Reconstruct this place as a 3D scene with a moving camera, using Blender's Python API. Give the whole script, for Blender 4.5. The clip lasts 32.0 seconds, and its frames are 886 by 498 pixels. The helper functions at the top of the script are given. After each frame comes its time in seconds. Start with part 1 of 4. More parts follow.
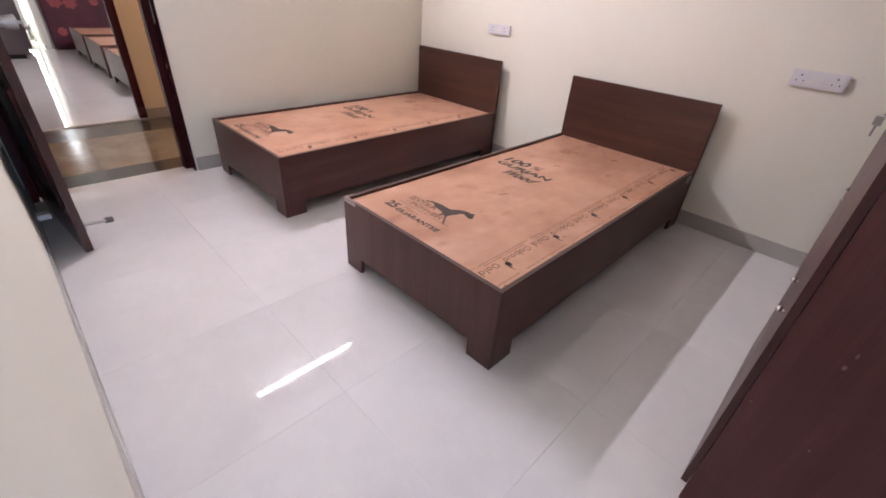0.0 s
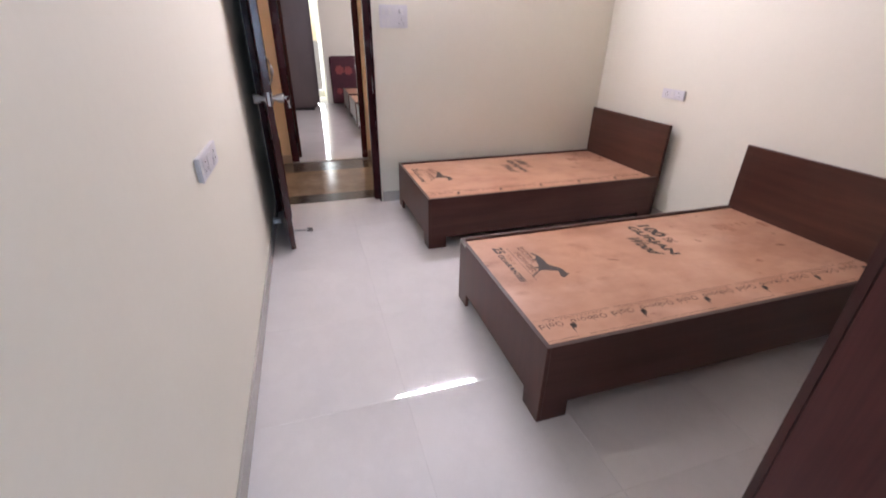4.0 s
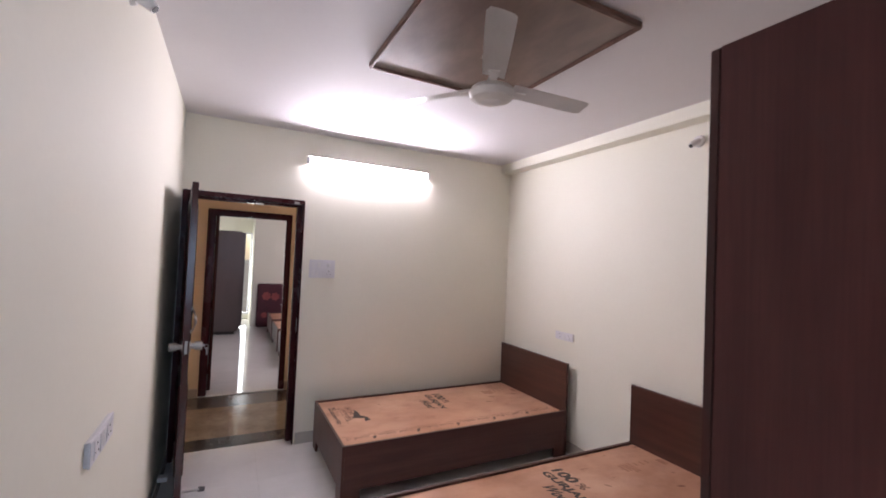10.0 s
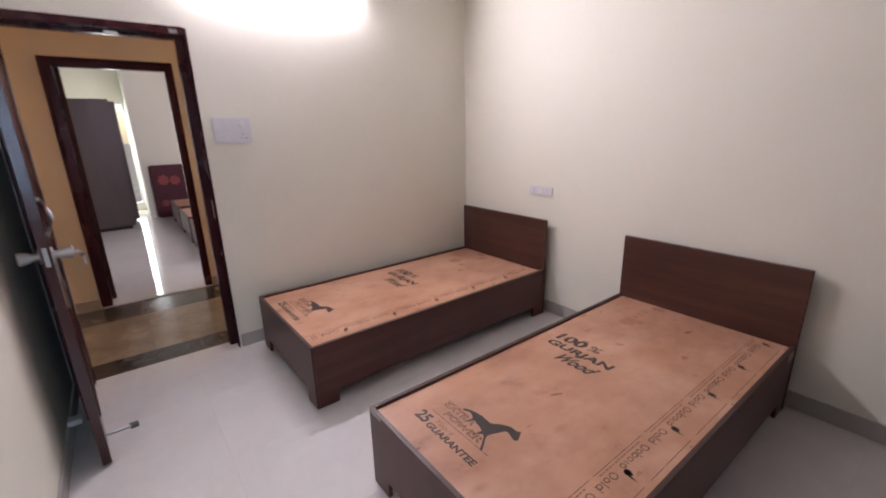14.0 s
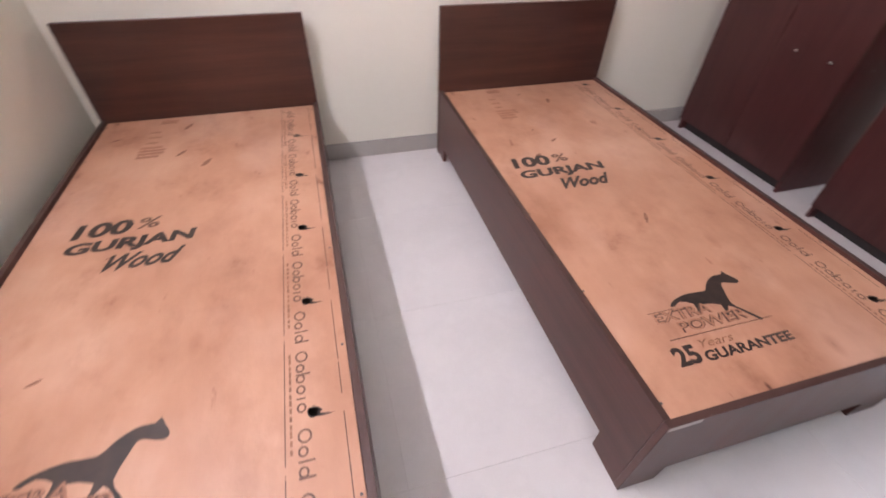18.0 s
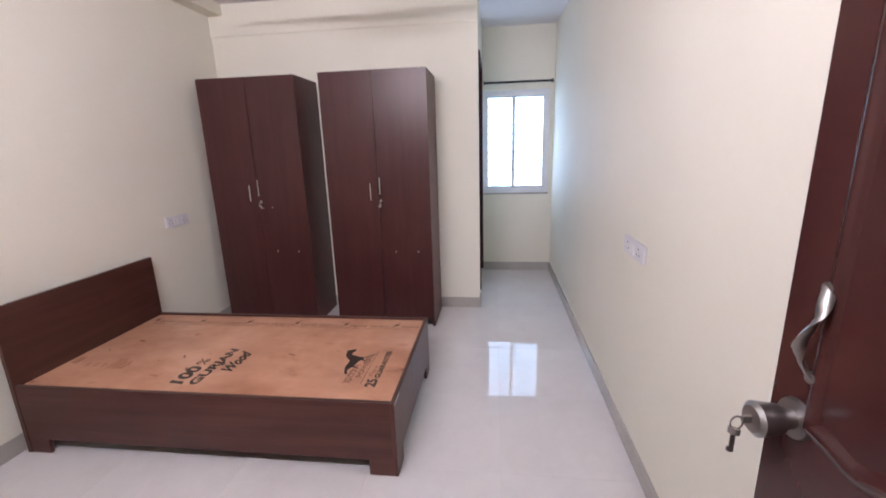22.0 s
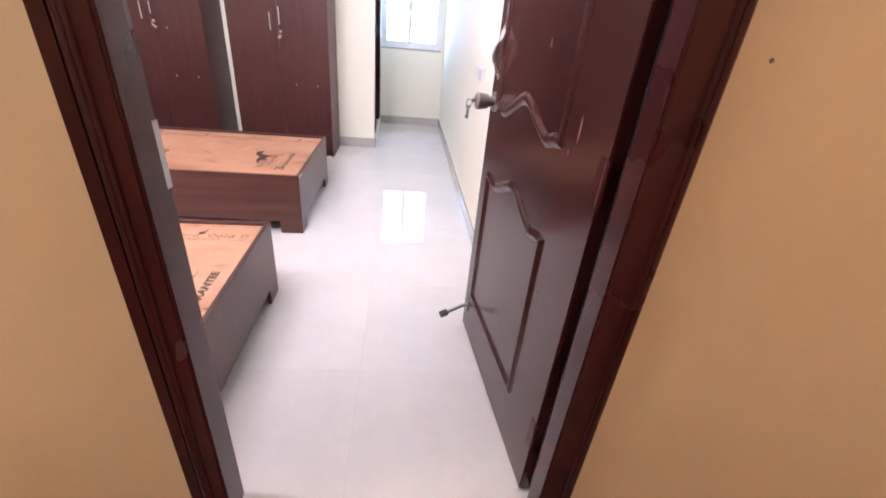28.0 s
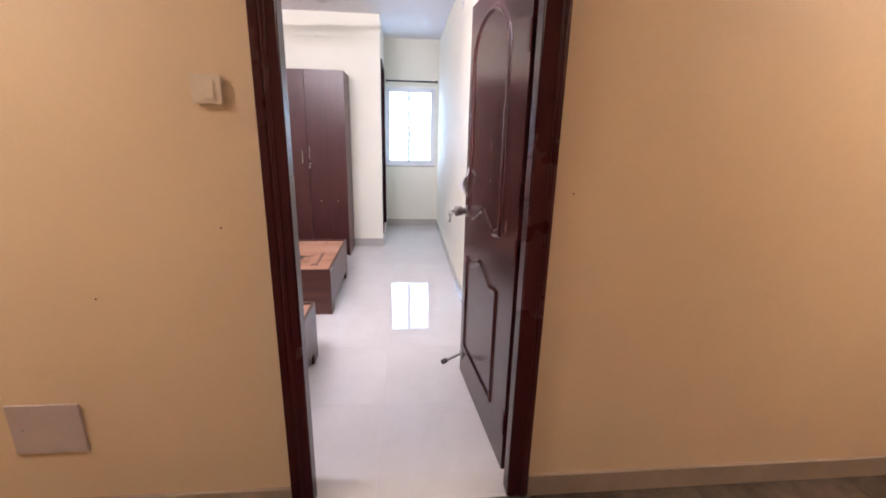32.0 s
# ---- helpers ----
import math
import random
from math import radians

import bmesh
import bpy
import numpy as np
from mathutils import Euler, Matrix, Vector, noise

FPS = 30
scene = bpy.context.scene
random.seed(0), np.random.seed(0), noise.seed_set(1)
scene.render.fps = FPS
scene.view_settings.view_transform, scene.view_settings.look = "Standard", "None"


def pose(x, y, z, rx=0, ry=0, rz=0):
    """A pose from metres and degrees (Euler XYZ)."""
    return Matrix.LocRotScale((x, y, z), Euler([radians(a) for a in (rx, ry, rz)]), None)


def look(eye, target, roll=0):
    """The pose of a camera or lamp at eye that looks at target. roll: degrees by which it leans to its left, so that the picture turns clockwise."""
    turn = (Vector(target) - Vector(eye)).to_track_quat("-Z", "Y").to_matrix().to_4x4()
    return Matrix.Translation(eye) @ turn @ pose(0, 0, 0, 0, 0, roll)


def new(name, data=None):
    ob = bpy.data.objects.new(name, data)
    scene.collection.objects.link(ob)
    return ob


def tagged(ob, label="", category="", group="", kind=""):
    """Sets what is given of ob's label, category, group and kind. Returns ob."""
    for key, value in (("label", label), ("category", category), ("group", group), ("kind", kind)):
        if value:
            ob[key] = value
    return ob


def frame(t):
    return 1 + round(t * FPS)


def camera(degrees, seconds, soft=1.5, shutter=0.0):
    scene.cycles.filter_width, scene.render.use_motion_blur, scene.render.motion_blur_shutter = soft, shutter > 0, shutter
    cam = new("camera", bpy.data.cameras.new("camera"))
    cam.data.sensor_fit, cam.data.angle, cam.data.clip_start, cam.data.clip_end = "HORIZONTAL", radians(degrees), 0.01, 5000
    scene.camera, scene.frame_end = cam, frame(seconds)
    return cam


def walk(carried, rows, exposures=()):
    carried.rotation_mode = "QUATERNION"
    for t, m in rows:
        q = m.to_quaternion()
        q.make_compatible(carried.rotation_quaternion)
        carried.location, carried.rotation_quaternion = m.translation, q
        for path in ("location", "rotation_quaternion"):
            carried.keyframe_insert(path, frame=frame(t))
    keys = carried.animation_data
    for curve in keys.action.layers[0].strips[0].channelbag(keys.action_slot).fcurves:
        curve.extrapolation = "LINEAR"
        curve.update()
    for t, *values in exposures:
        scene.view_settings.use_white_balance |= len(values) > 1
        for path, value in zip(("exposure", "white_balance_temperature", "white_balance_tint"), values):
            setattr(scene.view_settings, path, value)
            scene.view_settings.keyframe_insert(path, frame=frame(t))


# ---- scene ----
cam = camera(93.0, 32.0, soft=1.75, shutter=0.35)
PATH = [
    (0, (0.332, 0.356, 1.249), (-0.831, 1.595, 0.194), 4.4),
    (0.5, (0.341, 0.352, 1.246), (-0.879, 1.521, 0.176), 4.4),
    (1, (0.343, 0.367, 1.245), (-0.955, 1.398, 0.126), 5.1),
    (1.5, (0.364, 0.403, 1.241), (-0.967, 1.334, 0.073), 6.6),
    (2, (0.449, 0.472, 1.254), (-0.9, 1.253, 0.0), 8.7),
    (2.5, (0.59, 0.584, 1.258), (-0.782, 1.274, -0.023), 8.1),
    (3, (0.686, 0.613, 1.289), (-0.751, 1.235, 0.044), 7.4),
    (3.5, (0.74, 0.642, 1.313), (-0.822, 1.201, 0.197), 2.6),
    (4, (0.723, 0.616, 1.385), (-0.976, 1.148, 0.475), 0.7),
    (4.5, (0.71, 0.642, 1.423), (-1.077, 1.154, 0.686), 0.5),
    (6.5, (0.32, 0.65, 1.472), (-1.571, 1.206, 1.132), -1.4),
    (7, (0.214, 0.653, 1.462), (-1.688, 1.226, 1.231), -0.6),
    (7.5, (0.197, 0.662, 1.503), (-1.699, 1.281, 1.35), 0.2),
    (8, (0.263, 0.634, 1.515), (-1.619, 1.306, 1.438), 0.6),
    (8.5, (0.38, 0.616, 1.539), (-1.484, 1.339, 1.499), 1.1),
    (9, (0.518, 0.638, 1.565), (-1.322, 1.419, 1.523), 2.2),
    (9.5, (0.703, 0.648, 1.588), (-1.117, 1.477, 1.563), 3.7),
    (10, (0.855, 0.612, 1.616), (-0.93, 1.511, 1.674), 2.5),
    (10.5, (0.922, 0.515, 1.644), (-0.834, 1.463, 1.769), 1.7),
    (11, (0.94, 0.468, 1.677), (-0.763, 1.472, 1.978), 3.3),
    (11.5, (0.948, 0.446, 1.714), (-0.705, 1.481, 2.16), 3.1),
    (12, (0.925, 0.445, 1.704), (-0.751, 1.464, 2.093), 2.1),
    (12.5, (0.814, 0.541, 1.657), (-0.925, 1.517, 1.808), 1.2),
    (13, (0.64, 0.66, 1.637), (-1.102, 1.636, 1.521), 1.0),
    (13.5, (0.402, 0.69, 1.556), (-1.263, 1.751, 1.24), -0.1),
    (14, (0.135, 0.681, 1.49), (-1.392, 1.847, 0.935), -1.4),
    (14.5, (-0.133, 0.709, 1.437), (-1.471, 1.995, 0.692), -2.0),
    (15, (-0.336, 0.75, 1.373), (-1.473, 2.123, 0.465), -2.3),
    (15.5, (-0.641, 0.706, 1.344), (-1.504, 2.148, 0.26), -2.7),
    (17.5, (-1.684, 0.912, 1.297), (-1.631, 2.416, -0.02), -1.4),
    (18, (-1.861, 1.073, 1.275), (-1.436, 2.491, -0.071), 1.8),
    (18.5, (-2.02, 1.176, 1.263), (-1.081, 2.411, 0.001), -0.1),
    (19, (-2.093, 1.142, 1.267), (-0.828, 2.104, 0.053), -2.6),
    (19.5, (-2.212, 1.088, 1.279), (-0.757, 1.823, 0.121), -2.9),
    (20, (-2.35, 1.032, 1.3), (-0.786, 1.483, 0.137), -1.3),
    (20.5, (-2.545, 0.995, 1.322), (-0.915, 1.244, 0.19), -1.1),
    (21, (-2.669, 0.959, 1.39), (-0.885, 1.179, 0.513), -1.8),
    (21.5, (-2.764, 0.919, 1.442), (-0.889, 1.143, 0.784), -2.0),
    (22, (-2.841, 0.898, 1.468), (-0.914, 1.141, 0.993), -1.7),
    (22.5, (-2.895, 0.883, 1.495), (-0.944, 1.154, 1.151), -1.6),
    (23, (-2.996, 0.843, 1.513), (-1.041, 1.152, 1.225), -1.3),
    (23.5, (-3.124, 0.78, 1.518), (-1.169, 1.09, 1.229), -0.4),
    (24, (-3.207, 0.71, 1.494), (-1.253, 0.951, 1.139), 0.5),
    (24.5, (-3.233, 0.653, 1.475), (-1.278, 0.865, 1.109), 0.6),
    (26.5, (-3.485, 0.792, 1.38), (-1.599, 0.631, 0.734), 3.4),
    (27, (-3.604, 0.732, 1.342), (-1.749, 0.6, 0.606), 4.2),
    (27.5, (-3.68, 0.724, 1.304), (-1.868, 0.57, 0.471), 5.2),
    (28, (-3.702, 0.732, 1.255), (-1.955, 0.521, 0.305), 5.3),
    (28.5, (-3.757, 0.732, 1.203), (-2.063, 0.471, 0.173), 5.3),
    (29, (-3.873, 0.696, 1.195), (-2.163, 0.416, 0.197), 4.6),
    (29.5, (-3.987, 0.684, 1.224), (-2.243, 0.341, 0.306), 3.8),
    (30, (-4.077, 0.715, 1.266), (-2.284, 0.425, 0.429), 2.0),
    (30.5, (-4.173, 0.706, 1.305), (-2.341, 0.576, 0.513), 0.3),
    (31, (-4.275, 0.682, 1.346), (-2.414, 0.534, 0.63), -0.6),
    (31.5, (-4.35, 0.712, 1.399), (-2.462, 0.549, 0.76), 0.3),
    (32, (-4.431, 0.756, 1.439), (-2.514, 0.574, 0.899), 1.3),
]
walk(cam, [(t, look(eye, target, roll)) for t, eye, target, roll in PATH],
     exposures=[(0.0, 0.38), (1.0, 0.33), (3.0, 0.35), (4.5, 0.13), (6.5, -0.26), (8.0, -0.38), (10.0, -0.29), (12.0, -0.20), (13.0, -0.20), (14.0, -0.13), (15.0, 0.12), (17.5, 0.40), (19.0, 0.26), (20.5, 0.12), (22.0, 0.04), (24.5, 0.12), (26.5, 0.88), (28.0, 0.98), (30.0, 0.95), (32.0, 0.58)])

# ---- world, sun and large lights ----
world = bpy.data.worlds.new("sky")
scene.world = world
world.use_nodes = True
sky = world.node_tree.nodes.new("ShaderNodeTexSky")
sky.sky_type, sky.sun_disc = "NISHITA", False
sky.sun_elevation, sky.sun_rotation = radians(50), radians(250)
world.node_tree.links.new(sky.outputs[0], world.node_tree.nodes["Background"].inputs[0])
world.node_tree.nodes["Background"].inputs[1].default_value = 0.15
sun_lamp = bpy.data.lights.new("sun", "SUN")
sun_lamp.energy, sun_lamp.angle, sun_lamp.color = 3.0, radians(0.5), (1.0, 0.95, 0.88)
new("sun", sun_lamp).matrix_world = look((-20, -6, 26), (0, 0, 0))


def window_lamp(name, place, target, w, h, power, color):
    lamp = bpy.data.lights.new(name, "AREA")
    lamp.shape, lamp.size, lamp.size_y, lamp.energy, lamp.color = "RECTANGLE", w, h, power, color
    new(name, lamp).matrix_world = look(place, target)


DAY = (0.49, 0.67, 1.0)
window_lamp("window_daylight", (2.34, 0.66, 1.5), (1.0, 0.67, 1.95), 0.66, 1.06, 16, DAY)
window_lamp("far_window_daylight", (-10.62, 0.74, 1.1), (-9.4, 0.74, 1.1), 0.66, 1.9, 42, (0.95, 0.97, 1.0))
TUBE_POWER = 366.0
HALL_FILL_POWER = 124.0

# ---- materials ----


def nodes_of(name, rough, metal=0.0, coat=0.0, spec=0.5):
    m = bpy.data.materials.new(name)
    m.use_nodes = True
    nt = m.node_tree
    b = nt.nodes["Principled BSDF"]
    b.inputs["Roughness"].default_value, b.inputs["Metallic"].default_value = rough, metal
    b.inputs["Coat Weight"].default_value, b.inputs["Specular IOR Level"].default_value = coat, spec
    b.inputs["Coat Roughness"].default_value = 0.08
    return m, nt, b


def noise_of(nt, scale, stretch=(1, 1, 1), detail=4.0, rough=0.6, random=False):
    tc, mp = nt.nodes.new("ShaderNodeTexCoord"), nt.nodes.new("ShaderNodeMapping")
    mp.inputs["Scale"].default_value = stretch
    nt.links.new(tc.outputs["Object"], mp.inputs["Vector"])
    if random:
        info = nt.nodes.new("ShaderNodeObjectInfo")
        mul = nt.nodes.new("ShaderNodeVectorMath")
        mul.operation = "SCALE"
        mul.inputs[0].default_value = (37, 53, 71)
        nt.links.new(info.outputs["Random"], mul.inputs["Scale"])
        nt.links.new(mul.outputs[0], mp.inputs["Location"])
    n = nt.nodes.new("ShaderNodeTexNoise")
    n.inputs["Scale"].default_value, n.inputs["Detail"].default_value, n.inputs["Roughness"].default_value = scale, detail, rough
    nt.links.new(mp.outputs[0], n.inputs["Vector"])
    return n


def ramp_of(nt, source, stops):
    r = nt.nodes.new("ShaderNodeValToRGB")
    while len(r.color_ramp.elements) < len(stops):
        r.color_ramp.elements.new(0.5)
    for e, (p, c) in zip(r.color_ramp.elements, stops):
        e.position, e.color = p, (*c, 1)
    nt.links.new(source, r.inputs[0])
    return r.outputs[0]


def mix_of(nt, a, b, how="MULTIPLY", fac=1.0):
    n = nt.nodes.new("ShaderNodeMix")
    n.data_type, n.blend_type = "RGBA", how
    n.inputs[0].default_value = fac
    nt.links.new(a, n.inputs[6])
    nt.links.new(b, n.inputs[7])
    return n.outputs[2]


def bump_of(nt, b, source, strength, distance=0.002):
    n = nt.nodes.new("ShaderNodeBump")
    n.inputs["Strength"].default_value, n.inputs["Distance"].default_value = strength, distance
    nt.links.new(source, n.inputs["Height"])
    nt.links.new(n.outputs[0], b.inputs["Normal"])


def surface(name, dark, light, scale=3.0, fine=60.0, rough=0.5, metal=0.0, bump=0.1, stretch=(1, 1, 1), coat=0.0, spec=0.5, random=False, rough_var=0.08, grain_low=0.96):
    """A surface with stains at one scale and grain at another."""
    m, nt, b = nodes_of(name, rough, metal, coat, spec)
    big = noise_of(nt, scale, stretch, random=random)
    small = noise_of(nt, fine, stretch, 3.0, random=random)
    colour = ramp_of(nt, big.outputs[0], [(0.3, dark), (0.7, light)])
    grain = ramp_of(nt, small.outputs[0], [(0.3, (grain_low,) * 3), (0.7, (1, 1, 1))])
    nt.links.new(mix_of(nt, colour, grain), b.inputs["Base Color"])
    span = nt.nodes.new("ShaderNodeMapRange")
    span.inputs["To Min"].default_value, span.inputs["To Max"].default_value = max(0.02, rough - rough_var), rough + rough_var
    nt.links.new(big.outputs[0], span.inputs["Value"])
    nt.links.new(span.outputs[0], b.inputs["Roughness"])
    if bump:
        bump_of(nt, b, small.outputs[0], bump)
    return m


def wood_laminate(name, dark, light, axis, rough, coat=0.0, spec=0.5):
    """Printed wood: long streaks along one axis, broad clouds, fine pores."""
    m, nt, b = nodes_of(name, rough, 0.0, coat, spec)
    st = [9.0, 9.0, 9.0]
    st[axis] = 0.55
    streak = noise_of(nt, 2.0, st, 5.0, 0.6, random=True)
    st2 = [60.0, 60.0, 60.0]
    st2[axis] = 1.5
    pores = noise_of(nt, 3.0, st2, 3.0, random=True)
    cloud = noise_of(nt, 2.6, (1, 1, 1), 5.0, 0.6, random=True)
    c = ramp_of(nt, streak.outputs[0], [(0.25, dark), (0.75, light)])
    p = ramp_of(nt, pores.outputs[0], [(0.35, (0.88, 0.87, 0.87)), (0.6, (1, 1, 1))])
    q = ramp_of(nt, cloud.outputs[0], [(0.25, (0.80, 0.78, 0.78)), (0.75, (1, 1, 1))])
    nt.links.new(mix_of(nt, mix_of(nt, c, p), q), b.inputs["Base Color"])
    span = nt.nodes.new("ShaderNodeMapRange")
    span.inputs["To Min"].default_value, span.inputs["To Max"].default_value = max(0.05, rough - 0.06), rough + 0.06
    nt.links.new(streak.outputs[0], span.inputs["Value"])
    nt.links.new(span.outputs[0], b.inputs["Roughness"])
    return m


def plywood(name):
    """Rotary-cut face veneer: wide soft figure, blotches, knots and rubbed pale patches."""
    m, nt, b = nodes_of(name, 0.37, spec=0.42)
    figure = noise_of(nt, 1.5, (1.3, 1.0, 1), 6.0, 0.58, random=True)
    grain = noise_of(nt, 3.0, (9.0, 2.0, 1), 5.0, random=True)
    stain = noise_of(nt, 4.2, (1.4, 1, 1), 5.0, 0.65, random=True)
    pale = noise_of(nt, 2.4, (1.6, 1, 1), 3.0, 0.5, random=True)
    c = ramp_of(nt, figure.outputs[0], [(0.25, (0.35, 0.160, 0.090)), (0.40, (0.485, 0.252, 0.158)), (0.53, (0.560, 0.305, 0.195)), (0.64, (0.61, 0.355, 0.238)), (0.75, (0.68, 0.43, 0.305))])
    g = ramp_of(nt, grain.outputs[0], [(0.3, (0.955, 0.945, 0.935)), (0.65, (1, 1, 1))])
    s = ramp_of(nt, stain.outputs[0], [(0.25, (0.66, 0.54, 0.49)), (0.38, (0.91, 0.88, 0.865)), (0.5, (1, 1, 1)), (0.7, (1, 1, 1))])
    w = ramp_of(nt, pale.outputs[0], [(0.5, (0, 0, 0)), (0.72, (0.075, 0.07, 0.065))])
    tc = nt.nodes.new("ShaderNodeTexCoord")
    bend = nt.nodes.new("ShaderNodeMapping")
    bend.inputs["Scale"].default_value = (2.3, 1.0, 1.0)
    bend.inputs["Rotation"].default_value = (0, 0, 0.5)
    nt.links.new(tc.outputs["Object"], bend.inputs["Vector"])
    v = nt.nodes.new("ShaderNodeTexVoronoi")
    v.inputs["Scale"].default_value, v.inputs["Randomness"].default_value = 2.6, 1.0
    nt.links.new(bend.outputs[0], v.inputs["Vector"])
    k = ramp_of(nt, v.outputs["Distance"], [(0.0, (0.16, 0.11, 0.09)), (0.018, (0.38, 0.28, 0.23)), (0.045, (0.84, 0.78, 0.75)), (0.13, (1, 1, 1))])
    fleck = noise_of(nt, 8.0, (2.6, 1, 1), 3.0, 0.55, random=True)
    f = ramp_of(nt, fleck.outputs[0], [(0.0, (1, 1, 1)), (0.69, (1, 1, 1)), (0.74, (0.74, 0.62, 0.58)), (0.80, (0.45, 0.33, 0.29))])
    c = mix_of(nt, mix_of(nt, mix_of(nt, mix_of(nt, mix_of(nt, c, g), s), k), f), w, "ADD")
    nt.links.new(c, b.inputs["Base Color"])
    bump_of(nt, b, stain.outputs[0], 0.42, 0.010)
    return m


def floor_stone(name, dark, light, rough, scale, vein=0.0, spec=0.5, speck_low=0.95):
    m, nt, b = nodes_of(name, rough, spec=spec)
    cloud = noise_of(nt, scale, (1, 1, 1), 6.0, 0.65, random=True)
    speck = noise_of(nt, 130.0, (1, 1, 1), 2.0)
    smear = noise_of(nt, 5.0, (1, 1, 1), 4.0)
    c = ramp_of(nt, cloud.outputs[0], [(0.3, dark), (0.7, light)])
    s = ramp_of(nt, speck.outputs[0], [(0.3, (speck_low,) * 3), (0.7, (1, 1, 1))])
    c = mix_of(nt, c, s)
    if vein:
        far = noise_of(nt, 2.0, (1, 1, 1), 7.0, 0.7, random=True)
        c = mix_of(nt, c, ramp_of(nt, far.outputs[0], [(0.44, (1, 1, 1)), (0.5, (1 - vein,) * 3), (0.56, (1, 1, 1))]))
    nt.links.new(c, b.inputs["Base Color"])
    span = nt.nodes.new("ShaderNodeMapRange")
    span.inputs["From Min"].default_value, span.inputs["From Max"].default_value = 0.3, 0.75
    span.inputs["To Min"].default_value, span.inputs["To Max"].default_value = rough, rough + 0.03
    nt.links.new(smear.outputs[0], span.inputs["Value"])
    nt.links.new(span.outputs[0], b.inputs["Roughness"])
    return m


def glow(name, colour, strength):
    m = bpy.data.materials.new(name)
    m.use_nodes = True
    b = m.node_tree.nodes["Principled BSDF"]
    b.inputs["Base Color"].default_value = (*colour, 1)
    b.inputs["Emission Color"].default_value, b.inputs["Emission Strength"].default_value = (*colour, 1), strength
    return m


def clear_glass(name):
    m, nt, b = nodes_of(name, 0.02)
    b.inputs["Transmission Weight"].default_value, b.inputs["IOR"].default_value = 1.0, 1.45
    b.inputs["Base Color"].default_value = (0.95, 0.98, 0.97, 1)
    return m


M_WALL = surface("cream_wall_paint", (0.815, 0.793, 0.685), (0.845, 0.823, 0.718), 1.2, 40, 0.68, bump=0.01, spec=0.2, grain_low=0.985)
M_CEIL = surface("white_ceiling_paint", (0.74, 0.72, 0.735), (0.78, 0.76, 0.775), 1.0, 40, 0.7, bump=0.01, spec=0.25, grain_low=0.985)
M_HALLWALL = surface("peach_wall_paint", (0.63, 0.475, 0.315), (0.68, 0.52, 0.35), 1.1, 45, 0.45, bump=0.02, grain_low=0.975)
M_FLOOR = floor_stone("white_vitrified_tile", (0.69, 0.67, 0.66), (0.76, 0.74, 0.73), 0.008, 1.7, 0.03, spec=0.46, speck_low=0.985)
M_GROUT = surface("tile_grout", (0.52, 0.495, 0.47), (0.62, 0.60, 0.58), 4, 60, 0.8)
M_SKIRT = floor_stone("grey_skirting_tile", (0.42, 0.40, 0.365), (0.50, 0.475, 0.44), 0.18, 3.0)
M_HALLSKIRT = floor_stone("taupe_stone_skirting", (0.28, 0.215, 0.165), (0.37, 0.295, 0.235), 0.3, 4.0)
M_HALLGROUT = surface("brown_stone_joint", (0.13, 0.095, 0.07), (0.22, 0.165, 0.125), 8, 60, 0.8)
M_GRANITE = floor_stone("dark_granite", (0.034, 0.024, 0.019), (0.150, 0.108, 0.082), 0.20, 3.4, 0.22, speck_low=0.8)
M_BLACKSTONE = floor_stone("black_granite", (0.024, 0.020, 0.019), (0.115, 0.096, 0.085), 0.20, 8.0, 0.4, speck_low=0.75)
M_TAUPE = surface("pinkish_taupe_plastic", (0.42, 0.33, 0.31), (0.50, 0.40, 0.375), 6, 80, 0.4, bump=0.02)
M_OLDPL = surface("yellowed_plastic", (0.60, 0.50, 0.40), (0.70, 0.59, 0.48), 9, 80, 0.35, bump=0.02)
M_SMUDGE = surface("smudged_print_ink", (0.30, 0.135, 0.080), (0.50, 0.245, 0.15), 30, 160, 0.5)
M_SOFTINK = surface("thin_brown_ink", (0.085, 0.042, 0.028), (0.20, 0.095, 0.058), 22, 160, 0.55)
M_BROWNSTONE = floor_stone("brown_stone_tile", (0.20, 0.145, 0.10), (0.31, 0.235, 0.17), 0.14, 3.2, 0.15)
M_BED = wood_laminate("walnut_laminate", (0.072, 0.026, 0.020), (0.122, 0.050, 0.040), 0, 0.34, spec=0.3)
M_BEDX = wood_laminate("walnut_laminate_across", (0.072, 0.026, 0.020), (0.122, 0.050, 0.040), 1, 0.34, spec=0.3)
M_HEAD = wood_laminate("headboard_laminate", (0.048, 0.017, 0.012), (0.100, 0.039, 0.028), 0, 0.30, spec=0.5)
M_EDGE = surface("bed_edge_band", (0.055, 0.026, 0.020), (0.085, 0.042, 0.034), 6, 80, 0.4)
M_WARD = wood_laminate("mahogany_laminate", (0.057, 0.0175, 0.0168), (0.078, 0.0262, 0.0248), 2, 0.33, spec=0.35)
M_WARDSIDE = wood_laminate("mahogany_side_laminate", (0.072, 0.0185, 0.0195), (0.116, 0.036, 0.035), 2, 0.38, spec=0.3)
M_FARWARD = surface("grey_brown_laminate", (0.060, 0.040, 0.040), (0.090, 0.062, 0.060), 2, 60, 0.3, stretch=(1, 1, 0.3))
# near-black: shade under and inside the wardrobes put into the colour
M_GAP_SHADE = surface("gap_shade", (0.012, 0.009, 0.009), (0.02, 0.015, 0.014), 5, 60, 0.7)
M_PLY = plywood("red_plywood")
M_KNOT = surface("dark_veneer_knot", (0.17, 0.066, 0.036), (0.33, 0.150, 0.090), 30, 160, 0.5)
